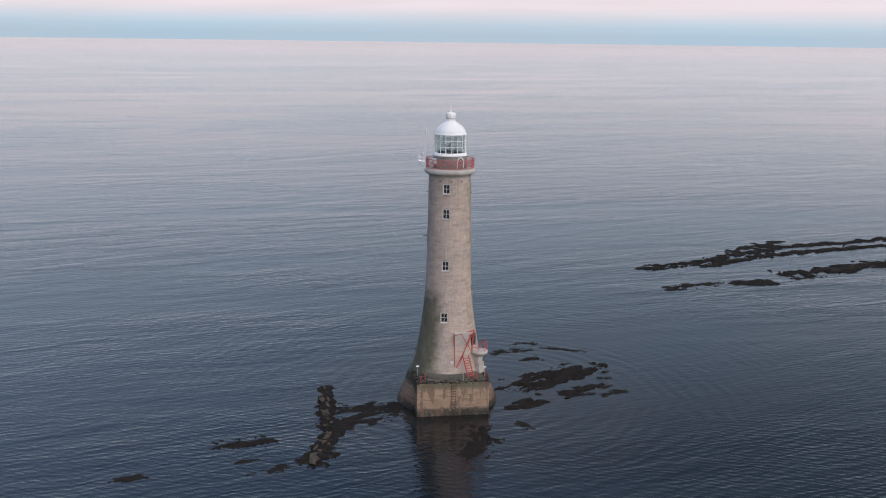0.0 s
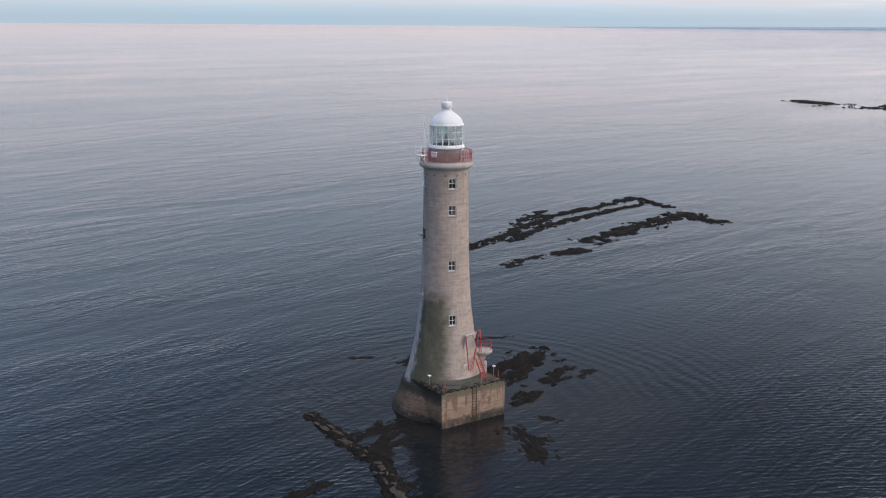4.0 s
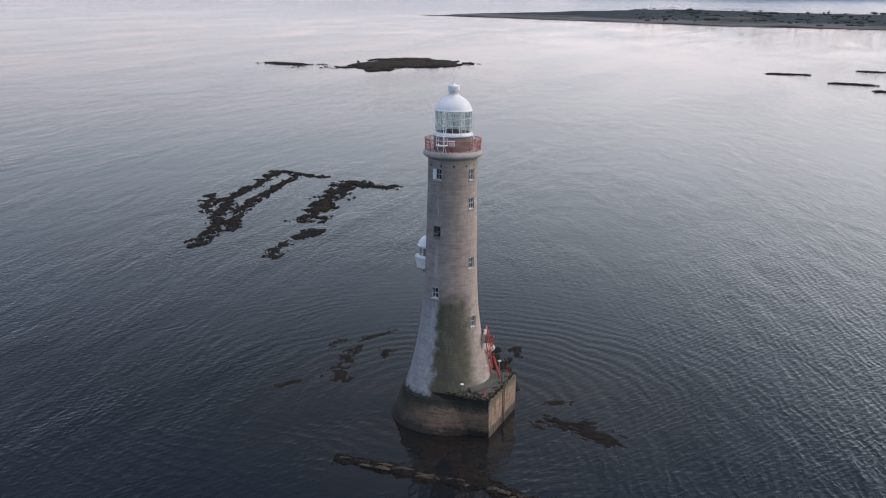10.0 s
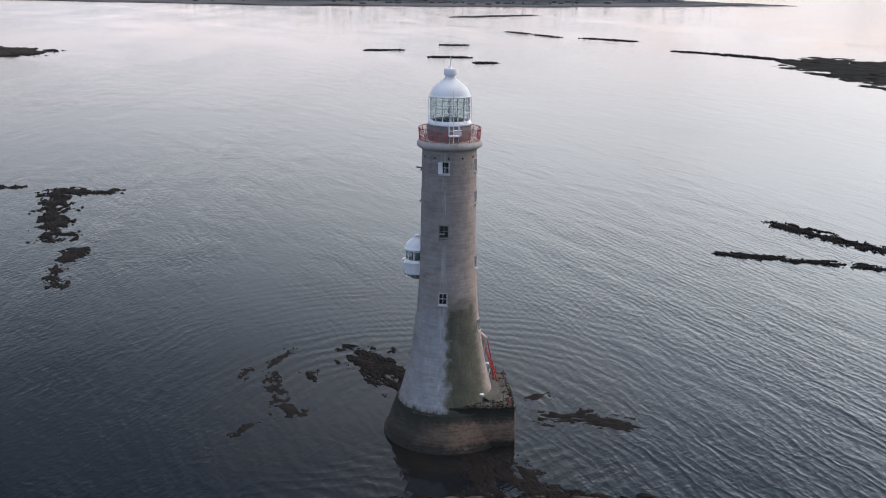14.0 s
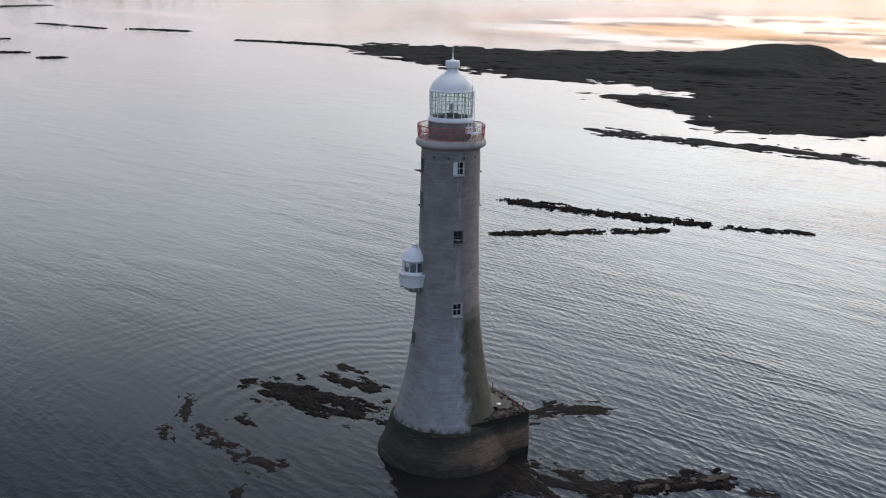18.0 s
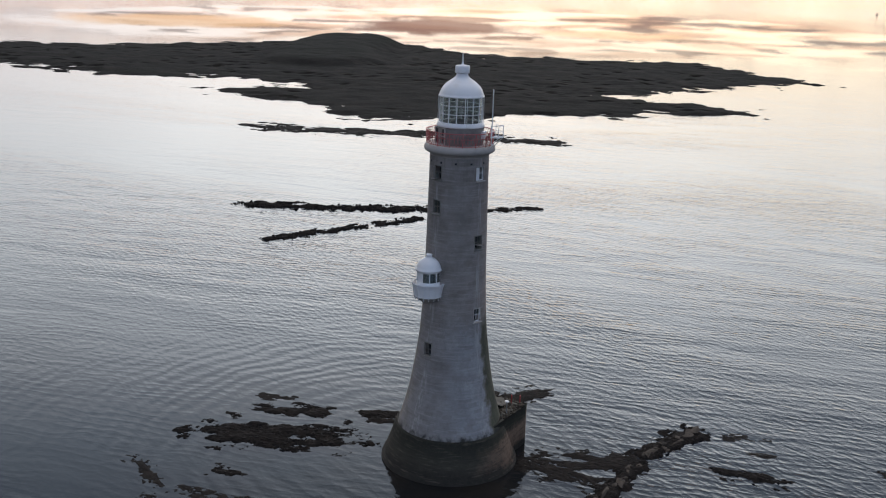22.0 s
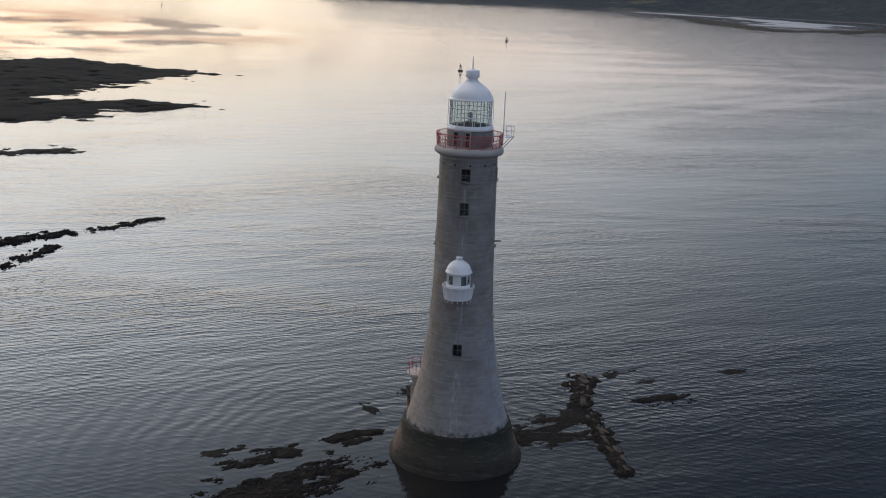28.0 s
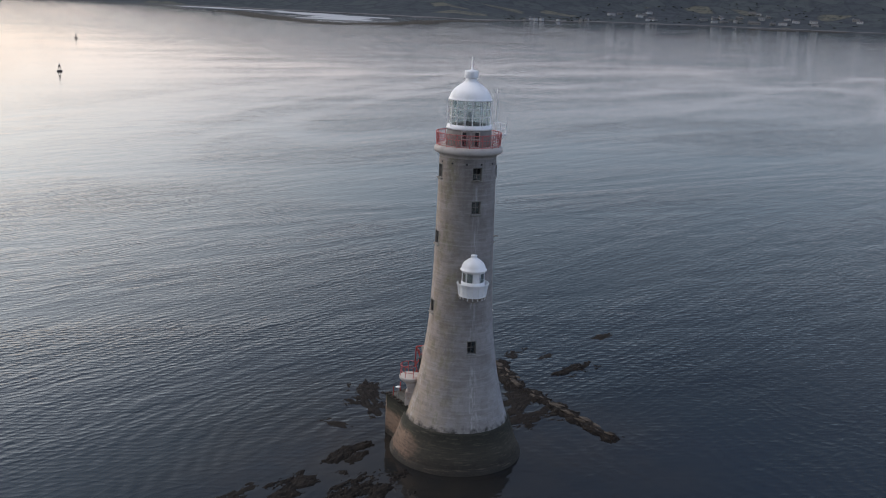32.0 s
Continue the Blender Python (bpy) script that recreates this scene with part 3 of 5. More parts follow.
def facing(az, r, z):
    """A frame on the tower: x along the wall, y outwards, z up."""
    return Matrix.Translation(polar(az, r, z)) @ Matrix.Rotation(radians(az - 90), 4, "Z")


def hash01(ix, iy, seed):
    h = (ix.astype(np.int64) * 374761393 + iy.astype(np.int64) * 668265263 + seed * 974711) & 0x7FFFFFFF
    h = ((h ^ (h >> 13)) * 1274126177) & 0x7FFFFFFF
    return ((h ^ (h >> 16)) & 0xFFFF) / 65535.0


def vnoise(x, y, seed):
    ix, iy = np.floor(x), np.floor(y)
    fx, fy = x - ix, y - iy
    fx, fy = fx * fx * (3 - 2 * fx), fy * fy * (3 - 2 * fy)
    a, b = hash01(ix, iy, seed), hash01(ix + 1, iy, seed)
    c, d = hash01(ix, iy + 1, seed), hash01(ix + 1, iy + 1, seed)
    return (a + (b - a) * fx) * (1 - fy) + (c + (d - c) * fx) * fy


def fbm(x, y, seed, octaves=5, gain=0.55):
    out, amp, tot = 0, 1.0, 0.0
    for o in range(octaves):
        out = out + amp * (vnoise(x * 2**o + 17.3 * o, y * 2**o - 9.1 * o, seed + o) - 0.5)
        tot += amp
        amp *= gain
    return out / tot * 2


def terrain(name, x0, x1, y0, y1, step, height, mat, keep=-0.35):
    """A sheet of land from a height function; what lies deep under water is left out."""
    xs, ys = np.arange(x0, x1 + step, step), np.arange(y0, y1 + step, step)
    gx, gy = np.meshgrid(xs, ys)
    jit = (vnoise(gx * 1.7 / step + 3, gy * 1.7 / step, 91) - 0.5) * step * 0.7
    gx, gy = gx + jit, gy + np.roll(jit, 3, 0)
    gz = height(gx, gy)
    nx = len(xs)
    dry = gz > keep
    cell = dry[:-1, :-1] | dry[1:, :-1] | dry[:-1, 1:] | dry[1:, 1:]
    jj, ii = np.nonzero(cell)
    quads = np.stack([jj * nx + ii, jj * nx + ii + 1, (jj + 1) * nx + ii + 1, (jj + 1) * nx + ii], 1)
    used, inv = np.unique(quads, return_inverse=True)
    co = np.stack([gx.ravel(), gy.ravel(), gz.ravel()], 1)[used]
    me = bpy.data.meshes.new(name)
    me.from_pydata(co.tolist(), [], inv.reshape(-1, 4).tolist())
    me.materials.append(mat)
    if step > 1:
        me.shade_smooth()
    return new(name, me)


def spine_distance(x, y, pts):
    """How far each place is from a line of points, and where along it."""
    best, along = np.full(x.shape, 1e9), np.zeros(x.shape)
    if len(pts) == 1:
        pts = [pts[0], (pts[0][0] + 0.01, pts[0][1])]
    for k, ((ax, ay), (bx, by)) in enumerate(zip(pts, pts[1:])):
        dx, dy = bx - ax, by - ay
        s = np.clip(((x - ax) * dx + (y - ay) * dy) / (dx * dx + dy * dy), 0, 1)
        d = np.hypot(x - ax - s * dx, y - ay - s * dy)
        near = d < best
        best, along = np.where(near, d, best), np.where(near, (k + s) / (len(pts) - 1), along)
    return best, along


def reef(name, pts, half, top, seed, label, step=0.28, rag=1.9, grain=0.75, group="", mat=None):
    """A low outcrop along a line of points: ragged, stepped, awash at its edges."""
    run = Vector((pts[-1][0] - pts[0][0] + 0.01, pts[-1][1] - pts[0][1])).normalized()

    def height(x, y):
        wx, wy = x + fbm(x * 0.9 / half, y * 0.9 / half, seed + 50) * half * 0.9, y + fbm(x * 0.9 / half, y * 0.9 / half, seed + 60) * half * 0.9
        d, s = spine_distance(wx, wy, pts)
        u, v = (x * run.x + y * run.y) * grain * 0.55, (y * run.x - x * run.y) * grain * 1.15
        body = 1 - d / half
        z = np.where(body < 0, body * 0.42, np.minimum(body * 0.8, 0.42)) + rag * 0.85 * fbm(u, v, seed, 7, 0.74)
        crag = 1 - np.abs(2 * vnoise(u * 2.6, v * 2.6, seed + 70) - 1)
        crag = 0.5 * crag + 0.5 * (1 - np.abs(2 * vnoise(u * 6.1, v * 6.1, seed + 71) - 1)) - 0.5
        z = np.where(z > 0.3, 0.3 + (z - 0.3) * 0.45, z)
        return np.where(body > -1.1, top * (z + 0.34 * crag * np.clip(z + 0.5, 0.2, 1)) - 0.02, -2.0)
    px, py = [p[0] for p in pts], [p[1] for p in pts]
    pad = half * 1.9
    ob = terrain(name, min(px) - pad, max(px) + pad, min(py) - pad, max(py) + pad, step, height, mat or M_ROCK, -0.25)
    return tagged(ob, label, "rock", group, "")


# ---- the sea: one sheet to the horizon ----
bm = bmesh.new()
SEA_RINGS = (0.02, 60, 160, 500, 1500, 2800, 3300, 3800, 4300, 4850)
lathe(bm, [(r, 0) for r in SEA_RINGS], 96)


def open_sea(az):
    """1 where the sea runs on past the land, 0 where a shore closes it."""
    s = min(1.0, max(0.0, (80.0 - abs((az - 62.0 + 180) % 360 - 180)) / 25.0))
    return s * s * (3 - 2 * s)


def sea_rise(r):
    """The far rim is lifted to the true horizon, which lies beyond the sheet."""
    return 29.0 * (max(0.0, r - 2800) / 2050) ** 2


for v in bm.verts:
    v.co.z = sea_rise(v.co.xy.length) * open_sea(math.degrees(math.atan2(v.co.y, v.co.x)))
sea = part("water", bm, M_SEA)
tagged(sea, "calm dark blue sea with small ripples at dusk", "sea", "", "structure")

# ---- the lighthouse ----
lighthouse = new("lighthouse")
tagged(lighthouse, "tall weathered granite lighthouse with white lantern and red gallery railing", "lighthouse")

SHAFT = [(3.3, 4.90), (3.9, 4.70), (4.8, 4.42), (5.7, 4.18), (6.6, 3.96), (7.7, 3.72), (8.5, 3.58), (9.5, 3.42), (10.7, 3.25), (12.0, 3.07), (13.5, 2.94), (15.0, 2.85),
         (17.0, 2.76), (19.0, 2.70), (22.0, 2.65), (25.0, 2.60), (27.0, 2.575), (28.45, 2.56)]


def shaft_radius(z):
    return float(np.interp(z, [a for a, _ in SHAFT], [b for _, b in SHAFT]))


COLUMNS = {-98.5: (27.08, 24.04, 17.67, 11.3), 176.0: (27.1, 21.06, 14.5), 86.0: (27.1, 24.1, 11.23), -4.0: (27.1, 21.0, 14.5)}
WIN_W, WIN_H = 0.84, 1.18
OPENINGS = []
for az, heights in COLUMNS.items():
    for z in heights:
        half = math.degrees(WIN_W / 2 / shaft_radius(z))
        OPENINGS.append((az - half, az + half, z - WIN_H / 2, z + WIN_H / 2))
OPENINGS.append((83 - 12, 83 + 12, 16.9, 18.4))

# core of the wall, with the openings cut through it
angles = sorted({*(float(a) for a in range(-180, 180, 6)), *((a + 180) % 360 - 180 for o in OPENINGS for a in o[:2])})
levels = sorted({*(float(z) for z in np.arange(3.4, 28.5, 0.8)), 28.5, *(z for o in OPENINGS for z in o[2:])})


def inside(a, lo, hi):
    mid, half = (lo + hi) / 2, (hi - lo) / 2
    return abs((a - mid + 180) % 360 - 180) < half - 1e-6


bm = bmesh.new()
grid = [[bm.verts.new(polar(a, shaft_radius(z) - 0.012, z)) for a in angles] for z in levels]
for k, (z0, z1) in enumerate(zip(levels, levels[1:])):
    for i in range(len(angles)):
        j = (i + 1) % len(angles)
        a0, a1 = angles[i], angles[j] + (360 if j == 0 else 0)
        if not any(inside((a0 + a1) / 2, lo, hi) and zl < (z0 + z1) / 2 < zh for lo, hi, zl, zh in OPENINGS):
            bm.faces.new((grid[k][i], grid[k][j], grid[k + 1][j], grid[k + 1][i]))
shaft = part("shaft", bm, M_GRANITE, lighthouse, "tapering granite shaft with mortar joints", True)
# near-black sheet: the unlit room behind the windows is painted as its colour
bm = bmesh.new()
lathe(bm, [(shaft_radius(z) - 0.62, z) for z in (3.4, 6, 9, 12, 20, 28.4)], 48)
part("inner_wall", bm, M_DARK, lighthouse, "dark inner wall", True)


def ashlar(bm, a0, a1, z0, z1, radius=shaft_radius, proud=1.0):
    """One block of a course: slightly proud of the joint, its edges chamfered."""
    gap, c, out = 0.002, 0.008, rng.choice((0.002, 0.004, 0.007)) * proud
    n = max(1, round((a1 - a0) / 7))
    r0, r1 = radius(z0), radius(z1)
    da, dc = math.degrees(gap / r0), math.degrees((gap + c) / r0)
    rows = []
    for z, r, ins in ((z0 + gap, r0 - 0.008, da), (z0 + gap + c, r0 + out, dc), (z1 - gap - c, r1 + out, dc), (z1 - gap, r1 - 0.008, da)):
        line = [bm.verts.new(polar(a0 + ins + (a1 - a0 - 2 * ins) * i / n, r, z)) for i in range(n + 1)]
        rows.append(line)
    for lo, hi in zip(rows, rows[1:]):
        for i in range(n):
            bm.faces.new((lo[i], lo[i + 1], hi[i + 1], hi[i]))
    for e in (0, n):
        q = [r[e] for r in rows]
        bm.faces.new(q if e == 0 else q[::-1])


def cut(span, lo, hi):
    """What is left of an angular span outside lo..hi."""
    shift = round(((span[0] + span[1]) / 2 - (lo + hi) / 2) / 360) * 360
    lo, hi = lo + shift, hi + shift
    if hi <= span[0] or lo >= span[1]:
        return [span]
    return [s for s in ((span[0], min(lo, span[1])), (max(hi, span[0]), span[1])) if s[1] - s[0] > 1.5]


BLOCKS = []
rng = random.Random(4)
z = 3.5
while z < 28.2:
    hgt = min(rng.choice((0.31, 0.34, 0.36)), 28.45 - z)
    n = round(2 * math.pi * shaft_radius(z) / 0.85)
    start = rng.uniform(0, 360 / n)
    for i in range(n):
        spans = [(start + 360 * i / n, start + 360 * (i + 1) / n)]
        for lo, hi, zl, zh in OPENINGS:
            if zl < z + hgt - 0.05 and zh > z + 0.05:
                spans = [s for sp in spans for s in cut(sp, lo, hi)]
        BLOCKS += [(s[0], s[1], z, z + hgt) for s in spans]
    z += hgt

# windows: reveal, frame, bars, panes and sill in each opening
wrng = random.Random(11)


def window(az, z, shutter=False, empty=(), wood=None):
    r = shaft_radius(z)
    f = facing(az, r, z)
    hold = new("window")
    hold.parent = lighthouse
    w2, h2, dep = WIN_W / 2, WIN_H / 2, 0.5
    bm = bmesh.new()
    for sx in (-1, 1):
        box(bm, (0.06, dep + 0.05, WIN_H + 0.12), f @ pose(sx * (w2 + 0.028), -dep / 2 - 0.035, 0))
    for sz in (-1, 1):
        box(bm, (WIN_W + 0.1, dep + 0.05, 0.06), f @ pose(0, -dep / 2 - 0.035, sz * (h2 + 0.028)))
    part("reveal", bm, M_GREY if wood else M_CORNICE, hold, "stone reveal")
    bm = bmesh.new()
    box(bm, (WIN_W + 0.22, 0.30, 0.10), f @ pose(0, 0.02, -h2 - 0.06), 0.02)
    part("sill", bm, M_GREY if wood else M_CORNICE, hold, "stained stone sill")
    bm = bmesh.new()
    y = -0.16
    for sx in (-1, 1):
        box(bm, (0.06, 0.08, WIN_H), f @ pose(sx * (w2 - 0.032), y, 0))
    for sz in (-1, 1):
        box(bm, (WIN_W - 0.12, 0.08, 0.06), f @ pose(0, y, sz * (h2 - 0.032)))
    box(bm, (WIN_W - 0.12, 0.06, 0.045), f @ pose(0, y, 0.02))
    box(bm, (0.035, 0.05, WIN_H - 0.12), f @ pose(0, y, 0))
    part("frame", bm, wood or M_WHITE, hold, "weathered bare timber frame" if wood else "chipped white timber frame")
    for k, (sx, sz) in enumerate(((-1, 1), (1, 1), (-1, -1), (1, -1))):
        if k in empty:
            continue
        bm = bmesh.new()
        box(bm, (w2 - 0.11, 0.012, h2 - 0.11), f @ pose(sx * (w2 / 2 - 0.035), y, sz * (h2 / 2 - 0.03)))
        part("pane", bm, M_GLASS, hold).visible_shadow = False
    if shutter:
        bm = bmesh.new()
        box(bm, (0.42, 0.04, WIN_H - 0.1), f @ pose(shutter * 0.40, 0.03, 0, 0, 0, shutter * 12), 0.008)
        part("shutter", bm, M_WHITE, hold, "white shutter standing open")


for az, heights in COLUMNS.items():
    for k, z in enumerate(heights):
        window(az, z, 1 if (az == 176.0 and k == 0) else 0, wrng.sample(range(4), 2) if k in (0, len(heights) - 1) else (), M_WEATHERED if az in (86.0, -4.0) or z == 21.06 else None)

# cornice, gallery deck
bm = bmesh.new()
lathe(bm, [(2.50, 28.38), (2.575, 28.44), (2.58, 28.60), (2.68, 28.66), (2.90, 28.74), (3.05, 28.86), (3.085, 29.02), (3.06, 29.18), (2.98, 29.32), (2.9, 29.38), (1.9, 29.40)], 96)
part("cornice", bm, M_CORNICE, lighthouse, "rounded grey stone cornice carrying the gallery", True)

# drain holes under the cornice: solid blocks, the shade inside given as dark colour
for k in range(12):
    bm = box(bmesh.new(), (0.16, 0.06, 0.16), facing(30 * k + 4, shaft_radius(28.0) + 0.0, 27.98))
    part("drain_hole", bm, M_DARK, lighthouse, "small dark drain hole")

gallery = new("gallery_railing")
gallery.parent = lighthouse
gallery["label"] = "faded red iron lattice railing"
RAIL_LO, RAIL_HI, NPOST = 29.48, 30.55, 16
for k in range(NPOST):
    a = 360 * k / NPOST
    bm = bmesh.new()
    tube(bm, polar(a, 2.86, 29.36), polar(a, 2.95, RAIL_HI + 0.04), 0.032, 8)
    part("post", bm, M_RAIL, gallery)


def hoop(bm, r, z, thick, n=64):
    lathe(bm, [(r - thick, z - thick), (r + thick, z - thick), (r + thick, z + thick), (r - thick, z + thick), (r - thick, z - thick)], n)


for r, z, t in ((2.945, RAIL_HI, 0.032), (2.91, 30.1, 0.02), (2.87, RAIL_LO, 0.022)):
    bm = bmesh.new()
    hoop(bm, r, z, t)
    part("rail", bm, M_RAIL, gallery)
for k in range(NPOST):
    bm = bmesh.new()
    a, b = 360 * k / NPOST, 360 * (k + 1) / NPOST
    cells = 4
    for c in range(cells):
        p0, p1 = a + (b - a) * c / cells, a + (b - a) * (c + 1) / cells
        for u, v in ((p0, p1), (p1, p0)):
            tube(bm, polar(u, 2.87, RAIL_LO), polar(v, 2.945, RAIL_HI), 0.011, 5)
        tube(bm, polar((p0 + p1) / 2, 2.87, RAIL_LO), polar((p0 + p1) / 2, 2.945, RAIL_HI), 0.007, 5)
    part("lattice_panel", bm, M_RAIL, gallery)

# lantern
bm = bmesh.new()
lathe(bm, [(2.02, 29.38), (2.02, 30.9), (1.6, 30.92)], 48)
part("lantern_base", bm, M_BROWN, lighthouse, "brown stone drum under the lantern", True)
lantern = new("lantern")
lantern.parent = lighthouse
lantern["label"] = "white glazed lantern with domed roof"
bm = bmesh.new()
lathe(bm, [(1.8, 30.86), (2.06, 30.88), (2.08, 31.0), (2.0, 31.1), (1.96, 31.26), (1.8, 31.28)], 64)
part("sill_ring", bm, M_WHITE, lantern, "", True)
NBAR = 16
for k in range(NBAR):
    a = 360 * k / NBAR + 6
    bm = bmesh.new()
    tube(bm, polar(a, 1.85, 31.24), polar(a, 1.85, 33.46), 0.042, 6)
    part("glazing_bar", bm, M_WHITE, lantern)
    for z0, z1 in ((31.3, 31.98), (32.02, 32.7), (32.74, 33.42)):
        bm = bmesh.new()
        q = [polar(a + 0.8, 1.835, z0), polar(a + 360 / NBAR - 0.8, 1.835, z0), polar(a + 360 / NBAR - 0.8, 1.835, z1), polar(a + 0.8, 1.835, z1)]
        inn = [Vector((v.x * 0.995, v.y * 0.995, v.z)) for v in q]
        f, g = [bm.verts.new(v) for v in q], [bm.verts.new(v) for v in inn]
        bm.faces.new(f)
        bm.faces.new(g[::-1])
        for i in range(4):
            bm.faces.new((f[i], g[i], g[(i + 1) % 4], f[(i + 1) % 4]))
        part("pane", bm, M_GLASS, lantern).visible_shadow = False
for z in (32.0, 32.72):
    bm = bmesh.new()
    hoop(bm, 1.85, z, 0.026, 48)
    part("glazing_ring", bm, M_WHITE, lantern)
bm = bmesh.new()
lathe(bm, [(1.8, 33.40), (1.97, 33.42), (1.98, 33.5), (1.91, 33.54), (1.87, 33.7), (1.76, 33.98), (1.57, 34.28), (1.28, 34.56), (0.94, 34.80), (0.68, 34.98), (0.53, 35.14), (0.47, 35.32)], 64)
part("dome", bm, M_WHITE, lantern, "white painted ogee dome", True)
bm = bmesh.new()
lathe(bm, [(0.44, 35.3), (0.48, 35.36), (0.60, 35.38), (0.61, 35.42), (0.61, 35.95), (0.58, 36.0), (0.2, 36.06), (0.09, 36.12), (0.07, 36.3), (0.001, 36.32)], 40)
part("vent_cap", bm, M_WHITE, lantern, "", True)
bm = bmesh.new()
tube(bm, (0, 0, 36.2), (0, 0, 37.2), 0.07, 8, 0.018)
part("finial", bm, M_WHITE, lantern)
# lamp pedestal inside the glazing
bm = bmesh.new()
lathe(bm, [(1.55, 30.9), (1.55, 31.28), (1.42, 31.32), (0.5, 31.33), (0.5, 31.5), (0.001, 31.5)], 32)
part("lamp_floor", bm, M_DARK, lantern, "dark lamp table", True)
bm = bmesh.new()
tube(bm, (0, 0, 31.4), (0, 0, 31.95), 0.10, 12)
tube(bm, (0, 0, 31.95), (0, 0, 32.05), 0.24, 12)
tube(bm, (0, 0, 32.05), (0, 0, 32.35), 0.15, 12, 0.12)
for s in (-0.5, 0.5):
    tube(bm, (s, 0, 31.3), (s, 0, 32.05), 0.022, 6)
    tube(bm, (0, s, 31.3), (0, s, 32.05), 0.022, 6)
part("beacon", bm, M_STEEL, lantern, "small modern beacon on a pedestal")
# handrails on the dome eaves
for k in range(8):
    bm = bmesh.new()
    a = 45 * k + 10
    tube(bm, polar(a, 2.02, 30.95), polar(a, 2.0, 33.5), 0.022, 6)
    part("stay_rod", bm, M_WHITE, lantern)

# foot of the tower
FOOT = [(-0.8, 6.34), (0.18, 6.3), (0.22, 6.18), (0.52, 6.16), (0.55, 6.02), (0.95, 5.88), (1.7, 5.62), (2.5, 5.34), (3.2, 5.12), (3.50, 5.02)]


def foot_radius(z):
    return float(np.interp(z, [a for a, _ in FOOT], [b for _, b in FOOT]))


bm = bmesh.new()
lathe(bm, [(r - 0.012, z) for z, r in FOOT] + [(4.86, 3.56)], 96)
foot = part("foot", bm, M_TIDAL, lighthouse, "weedy masonry foot of the tower, shade painted on one side", True)

# ---- the landing on the flank of the foot ----
P_L, P_R = Vector((-3.55, -7.0, 0)), Vector((5.1, -5.55, 0))
ALONG = (P_R - P_L).normalized()
OUT = Vector((ALONG.y, -ALONG.x, 0))
L_MID = (P_L + P_R) / 2
L_WID = (P_R - P_L).length
L_TURN = math.degrees(math.atan2(ALONG.y, ALONG.x))
L_TOP = 4.15


def on_landing(u, v, z):
    """u along the front face from its middle, v outwards from it."""
    return L_MID + ALONG * u + OUT * v + Vector((0, 0, z))


def landing_pose(u, v, z, rz=0):
    return Matrix.Translation(on_landing(u, v, z)) @ Matrix.Rotation(radians(L_TURN + rz), 4, "Z")


bm = bmesh.new()
half = L_WID / 2
ring = [(-half, 0), (half, 0), (half, -6.4), (-half, -6.4)]
for z0, z1, o0, o1 in ((-0.8, L_TOP - 0.9, 0.05, 0.0), (L_TOP - 0.9, L_TOP - 0.05, 0.0, -0.03), (L_TOP - 0.05, L_TOP, -0.03, -0.10)):
    lo = [bm.verts.new(on_landing(u + math.copysign(o0, u), v + (o0 if v == 0 else 0), z0)) for u, v in ring]
    hi = [bm.verts.new(on_landing(u + math.copysign(o1, u), v + (o1 if v == 0 else 0), z1)) for u, v in ring]
    for i in range(4):
        bm.faces.new((lo[i], lo[(i + 1) % 4], hi[(i + 1) % 4], hi[i]))
bm.faces.new(hi)
landing = part("landing", bm, M_TIDAL)
tagged(landing, "rendered concrete boat landing, weedy and rust-stained, built against the tower foot", "landing", "", "")
bm = bmesh.new()
box(bm, (L_WID + 0.04, 0.16, L_TOP + 0.7), landing_pose(0, 0.0, (L_TOP - 0.7) / 2 - 0.02), 0.03)
part("front_face", bm, M_CONCRETE, landing, "tan rendered face with rust-brown patches")
bm = bmesh.new()
box(bm, (L_WID - 0.5, 3.4, 0.06), landing_pose(0, -1.95, L_TOP + 0.03), 0.02)
part("deck_slab", bm, M_DECK, landing, "worn grey concrete deck")
bm = bmesh.new()
lathe(bm, [(4.45, 4.6), (5.2, 4.42), (5.3, 4.34), (5.3, 4.1)], 48, -122, -40)
part("step", bm, M_DECK, landing, "curved concrete step at the tower wall", True)

# weed hanging over the landing's edges
bm = bmesh.new()
krng = random.Random(31)
for k in range(280):
    e = krng.random()
    if e < 0.4:
        u, v = krng.uniform(-half, half), krng.uniform(-0.25, 0.06)
    elif e < 0.7:
        u, v = -half + krng.uniform(-0.06, 0.3), krng.uniform(-4.6, 0)
    else:
        u, v = half - krng.uniform(-0.06, 0.3), krng.uniform(-4.2, 0)
    r = krng.uniform(0.04, 0.13)
    bmesh.ops.create_icosphere(bm, subdivisions=1, radius=r, matrix=landing_pose(u, v, L_TOP + krng.uniform(-0.12, 0.04), krng.uniform(0, 180)) @ Matrix.Diagonal((krng.uniform(0.9, 2.2), 1, krng.uniform(0.35, 0.8), 1)))
for k in range(170):
    u, v = -half + abs(krng.gauss(0, 0.9)), krng.uniform(-5.2, -0.2)
    if k % 3 == 0:
        u, v = krng.uniform(-half, half), -abs(krng.gauss(0, 0.5))
    bmesh.ops.create_icosphere(bm, subdivisions=1, radius=krng.uniform(0.06, 0.2), matrix=landing_pose(u, v, L_TOP + 0.04, krng.uniform(0, 180)) @ Matrix.Diagonal((krng.uniform(0.9, 2.4), 1, 0.35, 1)))
for w0 in bm.verts:
    w0.co += Vector((krng.uniform(-0.05, 0.05), krng.uniform(-0.05, 0.05), krng.uniform(-0.04, 0.04)))
tagged(part("weed_fringe", bm, M_ROCK, landing, "dark weed clinging to the edges"), kind="stuff")

